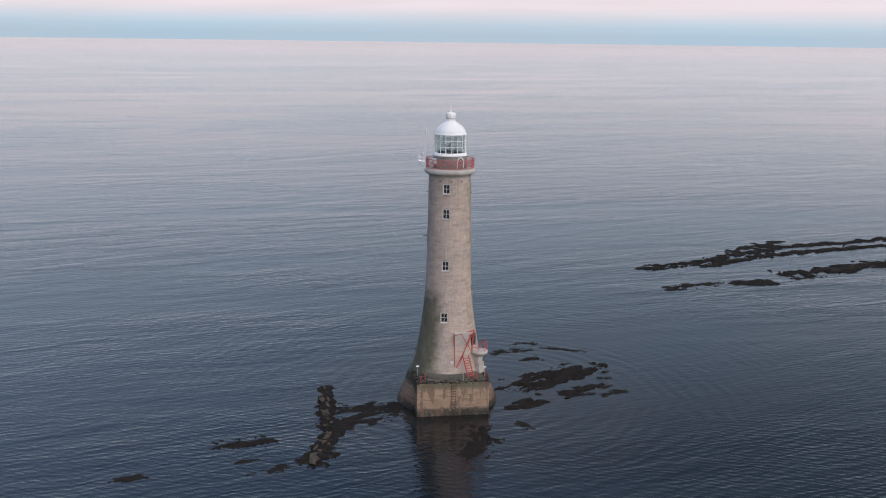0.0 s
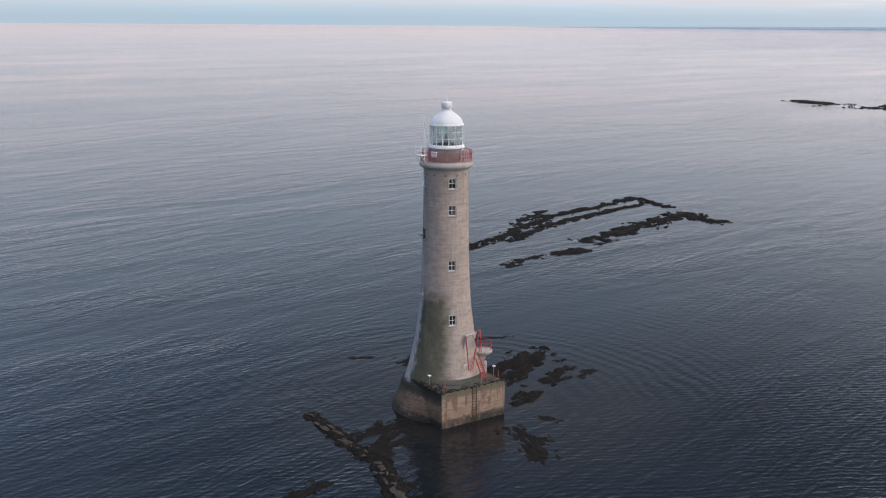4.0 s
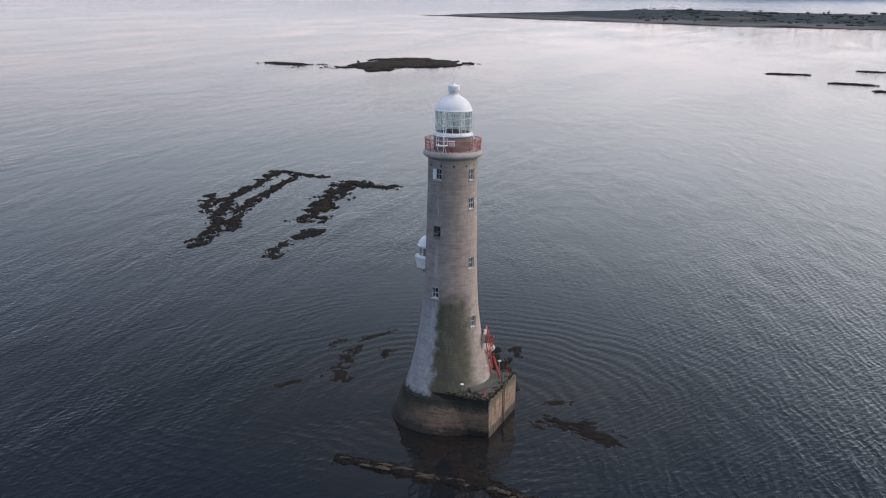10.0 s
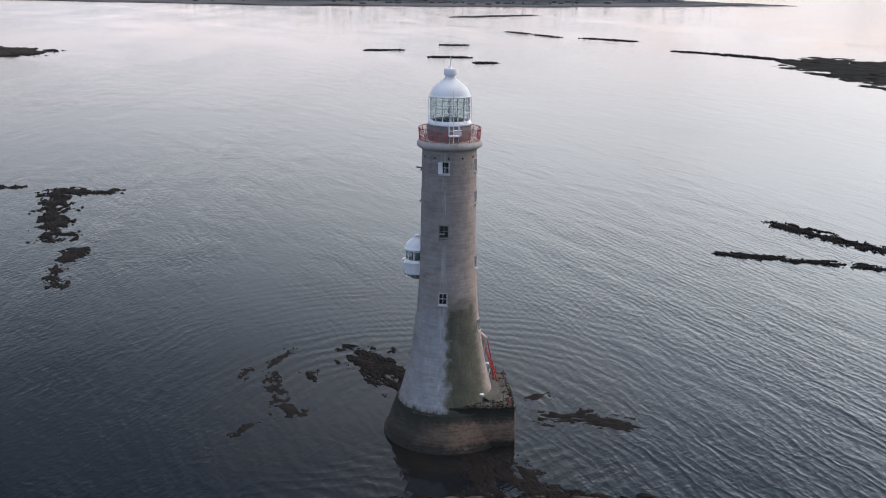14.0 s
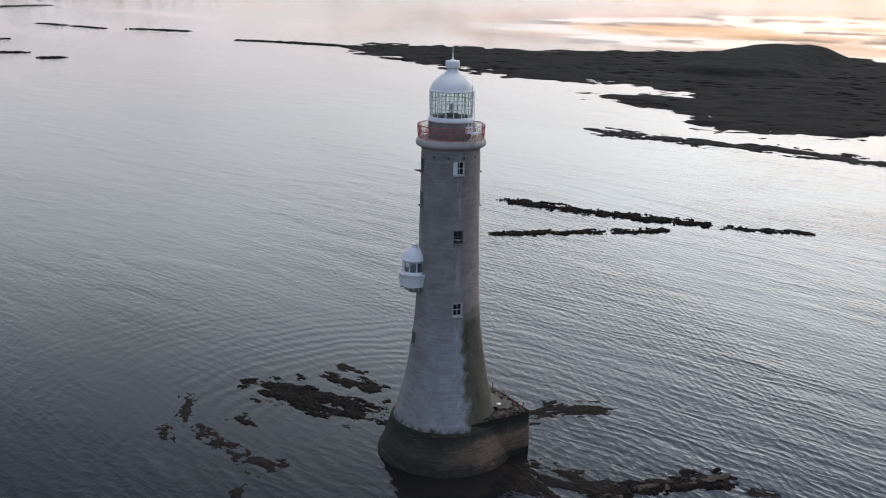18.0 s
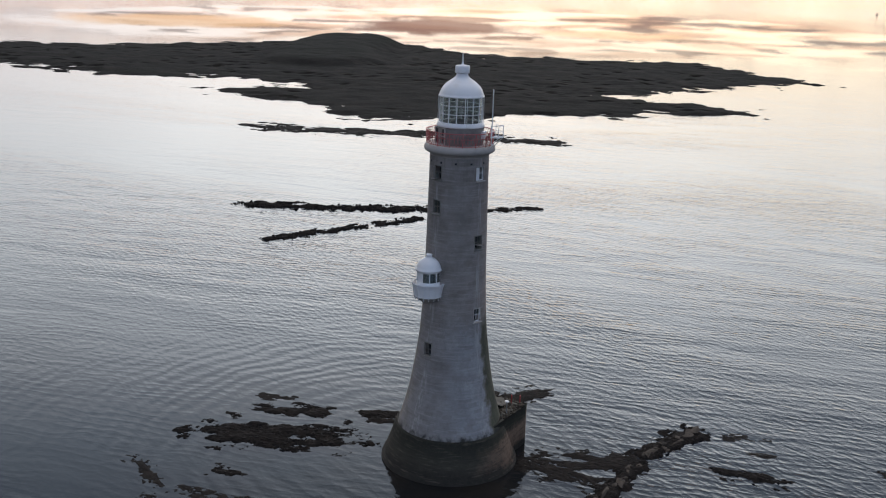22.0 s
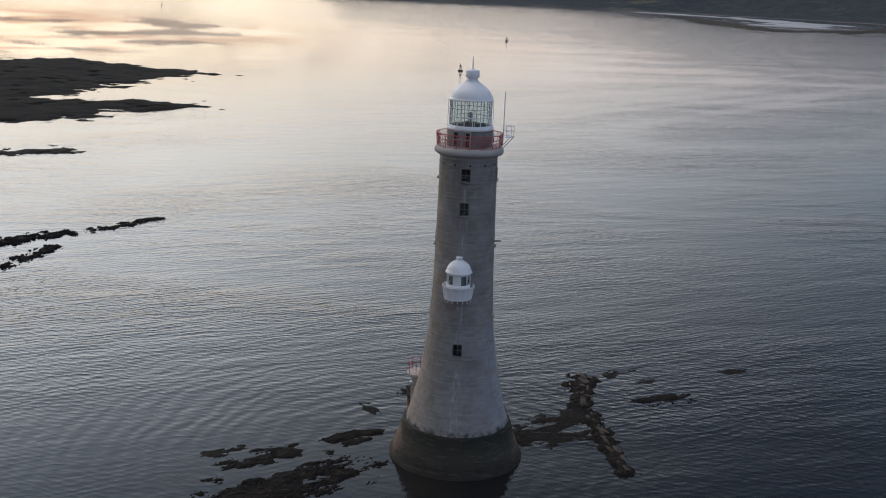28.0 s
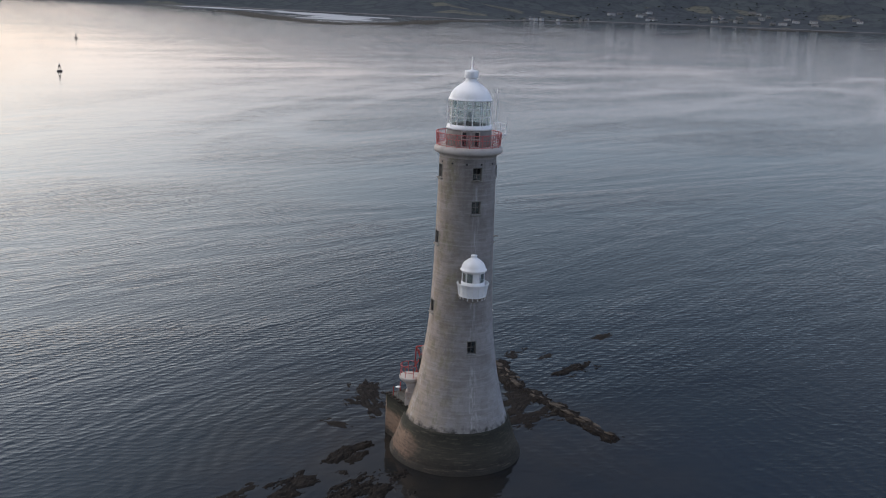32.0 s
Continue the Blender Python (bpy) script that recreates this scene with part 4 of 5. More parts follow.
# iron ladder down the face
ladder = new("iron_ladder")
tagged(ladder, "rusty iron ladder fixed to the landing's front face", "ladder")
for s in (-0.28, 0.28):
    bm = bmesh.new()
    box(bm, (0.06, 0.05, L_TOP + 0.2), landing_pose(0.05 + s, 0.12, L_TOP / 2 - 0.05), 0.01)
    part("stringer", bm, M_RUST, ladder)
bm = bmesh.new()
box(bm, (0.62, 0.04, L_TOP - 0.3), landing_pose(0.05, 0.03, L_TOP / 2))
part("ladder_recess", bm, M_RUST, ladder, "dark strip behind the rungs")
for k in range(13):
    bm = bmesh.new()
    tube(bm, on_landing(-0.23, 0.13, 0.45 + 0.33 * k), on_landing(0.33, 0.13, 0.45 + 0.33 * k), 0.035, 6)
    part("rung", bm, M_RUST, ladder)


def tee_post(u, v, hgt, head=True, mat=None, label="white-topped steel post on the landing"):
    ob = new("mooring_post")
    tagged(ob, label, "post", "posts along the landing")
    bm = bmesh.new()
    tube(bm, on_landing(u, v, L_TOP), on_landing(u, v, L_TOP + hgt), 0.05, 8)
    part("shank", bm, mat or M_STEEL, ob)
    bm = bmesh.new()
    box(bm, (0.3, 0.3, 0.04), landing_pose(u, v, L_TOP + 0.02), 0.01)
    part("foot_plate", bm, M_RUST, ob)
    if head:
        bm = bmesh.new()
        lathe(bm, [(0.01, -0.02), (0.21, 0.0), (0.22, 0.04), (0.18, 0.08), (0.01, 0.09)], 16, m=Matrix.Translation(on_landing(u, v, L_TOP + hgt)))
        part("cap", bm, M_WHITE, ob, "", True)


tee_post(-half + 0.45, -3.2, 1.15)
tee_post(half - 0.2, -1.85, 1.2)
tee_post(half - 3.1, -0.35, 1.0, False)
tee_post(-half + 0.5, -0.4, 0.8, False, M_RED, "short red iron post on the landing")
tee_post(-half + 1.1, -1.0, 0.9, False, M_RED, "short red iron post on the landing")
tee_post(half - 0.25, -0.9, 1.0, False, M_RED, "short red iron post on the landing")
tee_post(half - 1.4, -0.25, 1.0, False, M_RED, "short red iron post on the landing")

# pale buttress and corbelled entrance platform
entrance = new("entrance_platform")
tagged(entrance, "pale corbelled entrance platform with red handrail on the tower's flank", "platform")
E_AZ = -30.0
ef = facing(E_AZ, 3.95, 6.85)
bm = bmesh.new()
for z0, z1, y1, hw in ((-2.7, -1.3, 1.0, 0.62), (-1.3, -0.75, 0.8, 0.6), (-0.75, -0.35, 0.9, 0.7)):
    box(bm, (2 * hw, y1 + 0.9, z1 - z0 + 0.02), ef @ pose(0, (y1 - 0.9) / 2, (z0 + z1) / 2), 0.06)
part("corbel", bm, M_PALE, entrance, "stained pale render corbel")
bm = bmesh.new()
lathe(bm, [(0.01, -0.45), (0.62, -0.45), (1.02, -0.16), (1.12, 0.0), (1.12, 0.18), (1.07, 0.2), (0.01, 0.2)], 24, m=ef @ pose(0, 0.55, 0))
part("slab", bm, M_PALE, entrance, "rounded grey slab", True)
for k in range(6):
    a = radians(-20 + 44 * k)
    bm = bmesh.new()
    b = ef @ Vector((1.02 * math.cos(a), 0.55 + 1.02 * math.sin(a), 0.2))
    tube(bm, b, b + Vector((0, 0, 1.1)), 0.03, 6)
    part("baluster", bm, M_RED, entrance)
for z in (0.75, 1.28):
    bm = bmesh.new()
    pts = [ef @ Vector((1.02 * math.cos(radians(t)), 0.55 + 1.02 * math.sin(radians(t)), z)) for t in range(-20, 201, 20)]
    for a, b in zip(pts, pts[1:]):
        tube(bm, a, b, 0.025, 6)
    part("handrail", bm, M_RED, entrance)
bm = bmesh.new()
df = facing(E_AZ, shaft_radius(8.0) - 0.05, 8.0)
box(bm, (1.0, 0.25, 2.0), df @ pose(0, 0, 0), 0.02)
part("door", bm, M_DARK, entrance, "dark iron door")

panel = part("stone_patch", box(bmesh.new(), (1.9, 0.30, 3.3), facing(-64.0, shaft_radius(8.0) - 0.16, 8.0) @ pose(0, 0, 0, -12), 0.05), M_PALE)
tagged(panel, "pale rendered buttress panel on the tower wall", "buttress")

# red davit frame
davit = new("davit_frame")
tagged(davit, "red painted steel lifting frame on the tower wall", "davit")


def red_bar(name, a, b, r, thing):
    bm = bmesh.new()
    tube(bm, a, b, r, 6)
    return part(name, bm, M_RED, thing)


d1 = polar(-78, 4.05, 9.35)
d2 = polar(-40, 4.25, 9.7)
red_bar("upright", polar(-79, 4.75, 5.6), d1, 0.06, davit)
red_bar("jib", d1, d2, 0.065, davit)
red_bar("strut", polar(-77, 4.85, 5.5), d2, 0.05, davit)
red_bar("mast", polar(-52, 4.75, 7.3), d2, 0.065, davit)
red_bar("brace", polar(-73, 4.85, 5.7), polar(-50, 4.3, 9.2), 0.045, davit)
red_bar("tie", polar(-66, 4.2, 9.5), polar(-53, 4.6, 7.6), 0.04, davit)

# red steep stair
stair = new("steel_ladder")
tagged(stair, "steep red steel ladder from the landing to the entrance platform", "ladder")
s0, s1 = polar(-58, 5.6, 4.22), polar(-62, 4.75, 6.9)
side = Vector((math.cos(radians(26)), math.sin(radians(26)), 0)) * 0.38
for s in (-1, 1):
    bm = bmesh.new()
    tube(bm, s0 + side * s, s1 + side * s, 0.075, 6)
    part("stringer", bm, M_RED, stair)
for k in range(1, 9):
    m = s0.lerp(s1, k / 9)
    bm = bmesh.new()
    tube(bm, m - side, m + side, 0.055, 6)
    part("rung", bm, M_RED, stair)
# notice on the wall
sf = facing(-82, shaft_radius(5.9) + 0.10, 5.9)
notice = new("wall_notice")
tagged(notice, "small white notice board fixed to the tower wall", "sign")
part("board", box(bmesh.new(), (0.42, 0.05, 0.7), sf @ pose(0, 0, 0, -16), 0.01), M_WHITE, notice)
part("printed_bar", box(bmesh.new(), (0.28, 0.01, 0.10), sf @ pose(0, 0.035, 0.1, -16)), M_RAIL, notice)

# weather mast on the gallery
mast = new("gallery_mast")
tagged(mast, "white pole and side platform with rails standing off the gallery", "mast")
mf = facing(192.0, 3.03, 30.0)
bm = bmesh.new()
tube(bm, mf @ Vector((0, 0, -0.5)), mf @ Vector((0, 0, 4.2)), 0.04, 8)
part("pole", bm, M_WHITE, mast)
for x, y in ((-0.45, 0.15), (0.45, 0.15), (-0.45, 0.85), (0.45, 0.85)):
    bm = bmesh.new()
    tube(bm, mf @ Vector((x, y, 0.25)), mf @ Vector((x, y, 1.25)), 0.03, 6)
    part("upright", bm, M_WHITE, mast)
for z in (0.3, 0.75, 1.22):
    for a, b in (((-0.45, 0.15), (-0.45, 0.85)), ((-0.45, 0.85), (0.45, 0.85)), ((0.45, 0.85), (0.45, 0.15))):
        bm = bmesh.new()
        tube(bm, mf @ Vector((*a, z)), mf @ Vector((*b, z)), 0.025, 6)
        part("rail", bm, M_WHITE, mast)
for x in (-0.4, 0.4):
    bm = bmesh.new()
    tube(bm, mf @ Vector((x, -0.05, -0.75)), mf @ Vector((x, 0.85, 0.25)), 0.035, 6)
    part("bracket", bm, M_WHITE, mast)
bm = bmesh.new()
box(bm, (1.0, 0.8, 0.05), mf @ pose(0, 0.5, 0.24), 0.01)
part("platform", bm, M_WHITE, mast)

bf = facing(205.0, 2.08, 30.25)
locker = part("instrument_box", box(bmesh.new(), (0.75, 0.3, 0.62), bf, 0.03), M_WHITE)
tagged(locker, "white instrument box fixed to the lantern drum", "box")

# doors in the lantern drum
drum_door = new("gallery_door")
tagged(drum_door, "pair of dark panelled doors opening to the gallery", "door")
gf = facing(70.0, 2.0, 30.12)
for s in (-0.42, 0.42):
    bm = bmesh.new()
    for dx in (-0.36, 0.36):
        box(bm, (0.09, 0.12, 1.42), gf @ pose(s + dx, 0.0 - s * s * 0.2, 0), 0.01)
    for dz in (-0.67, 0.0, 0.67):
        box(bm, (0.64, 0.12, 0.09), gf @ pose(s, 0.0 - s * s * 0.2, dz), 0.01)
    leaf = part("leaf_frame", bm, M_CORNICE, drum_door, "pale painted door frame")
    for dz in (-0.335, 0.335):
        bm = bmesh.new()
        box(bm, (0.62, 0.05, 0.56), gf @ pose(s, -0.01 - s * s * 0.2, dz))
        part("panel", bm, M_DARK, drum_door)
hood = new("arched_frame")
tagged(hood, "white arched metal frame on the lantern drum", "frame")
hf = facing(-54.0, 2.06, 30.0)
bm = bmesh.new()
arch = [(-0.45, -0.5), (-0.45, 0.3), (-0.36, 0.58), (-0.2, 0.74), (0, 0.8), (0.2, 0.74), (0.36, 0.58), (0.45, 0.3), (0.45, -0.5)]
for (xa, za), (xb, zb) in zip(arch, arch[1:]):
    tube(bm, hf @ Vector((xa, 0.06, za)), hf @ Vector((xb, 0.06, zb)), 0.05, 6)
part("arch", bm, M_WHITE, hood)
for za in (0.0, 0.4):
    bm = bmesh.new()
    tube(bm, hf @ Vector((-0.43, 0.06, za)), hf @ Vector((0.43, 0.06, za)), 0.03, 6)
    part("crossbar", bm, M_WHITE, hood)

# loose boards left standing out of two windows
for az, z, out in ((86.0, 26.6, 0.55), (176.0, 20.9, 0.5)):
    ob = new("window_board")
    tagged(ob, "weathered board jutting out of an upper window", "board")
    part("plank", box(bmesh.new(), (0.5, out + 0.4, 0.05), facing(az, shaft_radius(z) + out / 2 - 0.1, z) @ pose(0.1, 0, 0, 4, 0, 6), 0.01), M_WEATHERED, ob)
    part("batten", box(bmesh.new(), (0.06, out, 0.07), facing(az, shaft_radius(z) + out / 2, z - 0.05) @ pose(0.1, 0, 0, 4, 0, 6), 0.01), M_WEATHERED, ob)

# ---- the small lantern hung on the shaft ----
annex = new("side_lantern")
tagged(annex, "small white domed lantern with gallery corbelled from the tower", "lantern")
A_AZ, A_R = 83.0, 3.15
am = Matrix.Translation(polar(A_AZ, A_R, 0))
bm = bmesh.new()
lathe(bm, [(0.45, 15.6), (0.8, 15.85), (1.15, 16.1), (1.3, 16.2)], 32, m=am)
part("corbel", bm, M_CORNICE, annex, "stone corbel", True)
bm = bmesh.new()
lathe(bm, [(0.2, 16.2), (1.20, 16.2), (1.26, 16.28), (1.24, 16.34), (1.34, 17.05), (1.46, 17.40), (1.44, 17.46), (1.36, 17.42), (1.26, 17.1), (0.6, 17.08)], 16, m=am)
part("parapet", bm, M_WHITE, annex, "white sheet-metal parapet")
for k in range(16):
    a = radians(360 * k / 16)
    m = am @ Matrix.Rotation(a, 4, "Z")
    bm = bmesh.new()
    tube(bm, m @ Vector((1.25, 0, 16.32)), m @ Vector((1.35, 0, 17.06)), 0.025, 5)
    tube(bm, m @ Vector((1.35, 0, 17.06)), m @ Vector((1.47, 0, 17.42)), 0.025, 5)
    part("seam", bm, M_WHITE, annex)
    bm = box(bmesh.new(), (0.07, 0.08, 0.26), m @ pose(1.19, 0, 16.10), 0.015)
    part("dentil", bm, M_WHITE, annex)
# the glazed drum under the dome: mullions, panes and two blind panels
for z0, z1 in ((17.05, 17.58), (18.42, 18.60)):
    bm = bmesh.new()
    lathe(bm, [(0.98, z0), (1.06, z0), (1.06, z1), (0.98, z1), (0.98, z0)], 40, m=am)
    part("drum_ring", bm, M_WHITE, annex, "white sheet-metal ring", True)
for k in range(10):
    mid = radians(A_AZ + 36 * k)
    m = am @ Matrix.Rotation(mid, 4, "Z")
    bm = box(bmesh.new(), (0.09, 0.09, 0.86), am @ Matrix.Rotation(mid + radians(18), 4, "Z") @ pose(1.02, 0, 18.0), 0.012)
    part("mullion", bm, M_WHITE, annex)
    wide = 2 * 1.0 * math.sin(radians(18)) - 0.10
    if k in (0, 4, 5, 6):
        part("blind_panel", box(bmesh.new(), (0.04, wide, 0.84), m @ pose(0.97, 0, 18.0)), M_WHITE, annex, "white blind panel")
    else:
        part("pane", box(bmesh.new(), (0.012, wide, 0.84), m @ pose(0.97, 0, 18.0)), M_GLASS, annex).visible_shadow = False
bm = bmesh.new()
lathe(bm, [(0.5, 17.1), (0.5, 18.6)], 24, m=am)
part("lamp_house", bm, M_STEEL, annex, "grey lamp housing", True)
bm = bmesh.new()
lathe(bm, [(1.0, 18.56), (1.19, 18.58), (1.20, 18.66), (1.11, 18.72), (1.05, 18.98), (0.90, 19.26), (0.62, 19.50), (0.34, 19.66), (0.25, 19.72), (0.25, 19.86), (0.29, 19.88), (0.29, 19.95), (0.01, 20.0)], 40, m=am)
part("dome", bm, M_WHITE, annex, "", True)

# ---- reefs round the tower ----
G = "weedy rocks round the lighthouse"
RIDGES = ([(-15.7, 2.6), (-14.8, -4.5), (-13.9, -11.3)], [(-13.6, -12.9), (-13.7, -16.5), (-14.2, -21.3)])
slab_rng = random.Random(57)
for k, line in enumerate(RIDGES):
    ridge = reef("rock_ridge", line, (0.95, 1.15)[k], 0.55, 3 + 2 * k, "jagged brown rock ridge with bare slabs along its crest", 0.10, 1.1, group=G)
    # bare slabs along the crest
    for j in range(15):
        u = (j + slab_rng.uniform(0.0, 1.0)) / 15 * 2
        i = min(int(u), 1)
        q = Vector(line[i]).lerp(Vector(line[i + 1]), u - i)
        turn = math.degrees(math.atan2(line[i + 1][1] - line[i][1], line[i + 1][0] - line[i][0]))
        bm = bmesh.new()
        bmesh.ops.create_icosphere(bm, subdivisions=1, radius=0.5)
        for v in bm.verts:
            v.co += Vector([slab_rng.uniform(-0.17, 0.17) for _ in range(3)])
        m = Matrix.Translation((q.x + slab_rng.gauss(0, 0.34), q.y + slab_rng.gauss(0, 0.3), 0.20 + slab_rng.uniform(-0.12, 0.10))) @ Matrix.Rotation(radians(turn + slab_rng.gauss(0, 16)), 4, "Z")
        bm.transform(m @ Matrix.Diagonal((slab_rng.uniform(0.5, 2.2), slab_rng.uniform(0.3, 0.9), slab_rng.uniform(0.12, 0.34), 1)))
        part("slab", bm, M_SLAB, ridge)

for k, (line, half, top, label) in enumerate((
        ([(-6.3, -4.2), (-9.7, -3.9), (-13.6, -5.4)], 1.15, 0.22, "low weed-covered rock shelf beside the tower foot"),
        ([(-6.6, -5.7), (-10.0, -8.1), (-13.1, -9.9)], 1.25, 0.22, "low weed-covered rock shelf beside the tower foot"),
        ([(-25.4, -17.0), (-22.6, -16.3), (-20.2, -15.2)], 0.8, 0.35, "low weedy rock awash off the ridge"),
        ([(10.4, 5.0), (11.9, 7.4), (14.6, 9.1), (18.5, 11.4)], 1.95, 0.42, "broad brown weed-covered rock"),
        ([(20.1, 12.2), (21.6, 14.4)], 0.95, 0.4, "small brown weedy rock in shallow water"),
        ([(15.6, 2.3), (18.0, 3.9), (20.2, 5.2)], 1.05, 0.32, "low weedy rock awash beside the tower"),
        ([(8.4, -3.2), (10.0, -2.4), (12.0, -1.0)], 0.7, 0.35, "low weedy rock awash beside the tower"),
        ([(8.8, -1.5), (10.4, -0.4)], 0.4, 0.25, "thin curl of weedy rock awash"),
        ([(6.3, 3.4), (7.3, 3.1)], 0.55, 0.35, "small brown weedy rock close to the tower foot"),
        ([(11.4, 16.4), (12.7, 17.0)], 0.7, 0.35, "small brown weedy rock barely above water"),
        ([(3.1, 17.5), (1.4, 16.4)], 0.95, 0.18, "weed patch just breaking the surface"),
        ([(3.4, -10.2), (4.8, -13.9), (3.3, -18.0)], 1.25, 0.2, "low weedy rock off the landing"))):
    reef("rock_shelf" if k < 2 else "rock_outcrop", line, half, top, 107 + 2 * k, label, 0.10, 1.75, group=G)
# thin scraps of weed and stone barely awash
for k, (line, half) in enumerate((([(4.4, 18.6), (8.8, 20.6), (12.0, 21.3)], 0.7), ([(13.9, 22.3), (17.0, 21.4), (20.0, 20.8)], 0.6), ([(9.6, 24.2), (13.0, 24.4)], 0.5), ([(20.6, 2.2), (22.6, 3.6)], 0.6),
                                  ([(-17.2, -22.6), (-19.6, -24.2)], 0.6), ([(-20.4, -20.4), (-22.2, -21.6)], 0.5), ([(-31.4, -25.4), (-33.4, -26.4)], 0.6), ([(8.4, -8.6), (10.0, -9.8)], 0.5), ([(-5.2, 21.0), (-2.0, 19.6)], 0.5))):
    reef("weed_patch", line, half, 0.13, 200 + k, "scraps of dark weed and stone barely awash", 0.12, 2.3, 1.3, group=G)

G2 = "reef bars beyond the tower"
reef("reef_bar", [(96.3, -52.9), (84, -62), (69.3, -77.1)], 1.5, 0.6, 31, "long dark weedy reef bar", 0.2, 2.625, 1.05, G2)
reef("reef_bar", [(73.2, -39), (70.6, -51.1), (66.8, -67.3)], 1.0, 0.45, 33, "thin dark weedy reef bar", 0.16, 3.0, 1.05, G2)
reef("reef_bar", [(65, -80.2), (61, -86.3), (57.5, -91.5)], 0.95, 0.45, 35, "short dark weedy reef bar", 0.2, 2.625, 1.05, G2)
reef("reef_bar", [(39.4, 77.6), (51.3, 84.3), (74.2, 102.3), (88.8, 107.5), (107, 116), (107, 102.5)], 1.2, 0.5, 37, "long dark weedy reef bar", 0.22, 2.2, 0.75, G2)
reef("reef_bar", [(51.3, 80.7), (68.8, 93.1), (86.8, 100.7), (103.5, 107.3)], 1.0, 0.5, 38, "thin dark weedy reef bar", 0.22, 2.2, 0.75, G2)
reef("reef_bar", [(66.5, 74.2), (82.3, 81.3), (96.8, 88.5), (105.3, 91.9), (104.8, 81.8)], 2.2, 0.6, 39, "broad dark weedy reef bar", 0.22, 1.7, 0.7, G2)
reef("reef_bar", [(55, 66.2), (60.8, 67.1)], 1.7, 0.5, 41, "small dark weedy reef patch", 0.22, 1.3, 0.6, G2)
reef("reef_bar", [(40.6, 60.5), (45.4, 63.8), (51.2, 65.9)], 1, 0.3, 42, "scattered weed just breaking the surface", 0.2, 2.125, 0.9, G2)
reef("reef_bar", [(60.4, 95.8), (74.1, 107.7)], 1.3, 0.35, 43, "thin dark reef barely awash", 0.3, 1.75, 0.6, G2)
reef("reef_bar", [(174.3, -117.8), (158.1, -127.3), (137.7, -143.6), (121.4, -153.6), (105.5, -161.4)], 4.2, 0.5, 45, "long dark weedy reef bar off the island", 0.5, 2, 0.3, G2)

G3 = "low skerries out in the lough"
reef("skerry", [(422.4, 308.9), (463.4, 302.4)], 24, 3.4, 51, "low black rocky skerry in open water", 1.3, 0.9, 0.13, G3)
reef("skerry", [(399.9, 369), (401.9, 347.8)], 6, 1.2, 53, "small black rocky skerry in open water", 0.8, 1.6, 0.3, G3)
for k, (a, b) in enumerate((((486.2, 54.4), (486.1, 40.4)), ((530.6, 100.2), (535, 85.7)), ((589.5, 59.1), (591, 49.7)), ((451.6, 26.8), (451.9, 21.1)))):
    a, b = Vector(a), Vector(b)
    for j, (u, v, wide) in enumerate(((0.0, 0.5, 2.6), (0.8, 1.2, 2.0))):
        reef("skerry", [tuple(a.lerp(b, u)), tuple(a.lerp(b, v))], wide, 0.95, 61 + k + 20 * j, "small black rocky skerry in open water", 0.3, 3.0, 0.8, G3)
for k, (ax, ay, bx, by, wide) in enumerate(((568, -88, 540, -118, 2.4), (552, -108, 524, -134, 2.8), (534, -120, 508, -142, 1.8), (692, -36, 670, -60, 3.4), (684, -52, 664, -68, 2.4), (767, 25, 742, 10, 2.6), (730, 2, 700, -14, 2.4))):
    reef("skerry", [(ax, ay), ((ax + bx) / 2 + 2, (ay + by) / 2), (bx, by)], wide, 0.9, 72 + k, "thin broken strip of black skerry in open water", 0.4, 3.1, 0.7, G3)
reef("skerry", [(1063.3, 94.7), (1148, 18)], 8.0, 1.3, 71, "low black rocky skerry in open water", 1.2, 2.5, 0.2, G3)

# ---- the low island ----
OUTLINE = [(490.1, -128.7), (368.2, -147.3), (320.8, -164.7), (280.8, -193.2), (251.3, -192.4), (262.2, -163.7), (225.5, -160.2), (195.1, -158.9), (166.8, -154.1), (144.6, -179.6), (127.9, -214.6),
           (114.5, -241.6), (90.2, -260.5), (98.4, -277), (124.8, -278.6), (154.6, -272.2), (152.6, -309.1), (127.8, -405.1), (175, -436), (217.5, -464.3), (264.5, -417.7), (322.4, -384.8), (375.2, -404.9), (420.9, -414.4), (448.2, -352.2), (464.3, -247), (538.6, -160.7)]


def island_height(x, y):
    d = np.full(x.shape, 1e9)
    odd = np.zeros(x.shape, bool)
    wx, wy = x + fbm(x * 0.05, y * 0.05, 81) * 9, y + fbm(x * 0.05, y * 0.05, 83) * 9
    for (ax, ay), (bx, by) in zip(OUTLINE, OUTLINE[1:] + OUTLINE[:1]):
        dx, dy = bx - ax, by - ay
        s = np.clip(((wx - ax) * dx + (wy - ay) * dy) / (dx * dx + dy * dy), 0, 1)
        d = np.minimum(d, np.hypot(wx - ax - s * dx, wy - ay - s * dy))
        odd ^= ((ay > wy) != (by > wy)) & (wx < (bx - ax) * (wy - ay) / (by - ay + 1e-9) + ax)
    d = np.where(odd, d, -d)
    rise = np.clip(d, -30, 10) * 0.05 + np.clip(d - 10, 0, 60) * 0.009
    dh, sh = spine_distance(x, y, [(322.7, -275.8), (360.6, -311.8), (402.3, -371.5)])
    hill = (3.0 + 3.2 * sh) * np.exp(-(dh / 28) ** 6)
    pools = np.where((vnoise(x * 0.30 + 5, y * 0.30, 87) > 0.86) & (vnoise(x * 0.04, y * 0.04, 88) > 0.35) & (hill < 0.3), -2.0, 0.0)
    return rise + hill + pools + fbm(x * 0.09, y * 0.09, 85, 6, 0.6) * 0.8 + (1 - np.clip(d / 25, 0, 1)) * fbm(x * 0.16, y * 0.16, 89, 5, 0.7) * 0.9 - 0.02


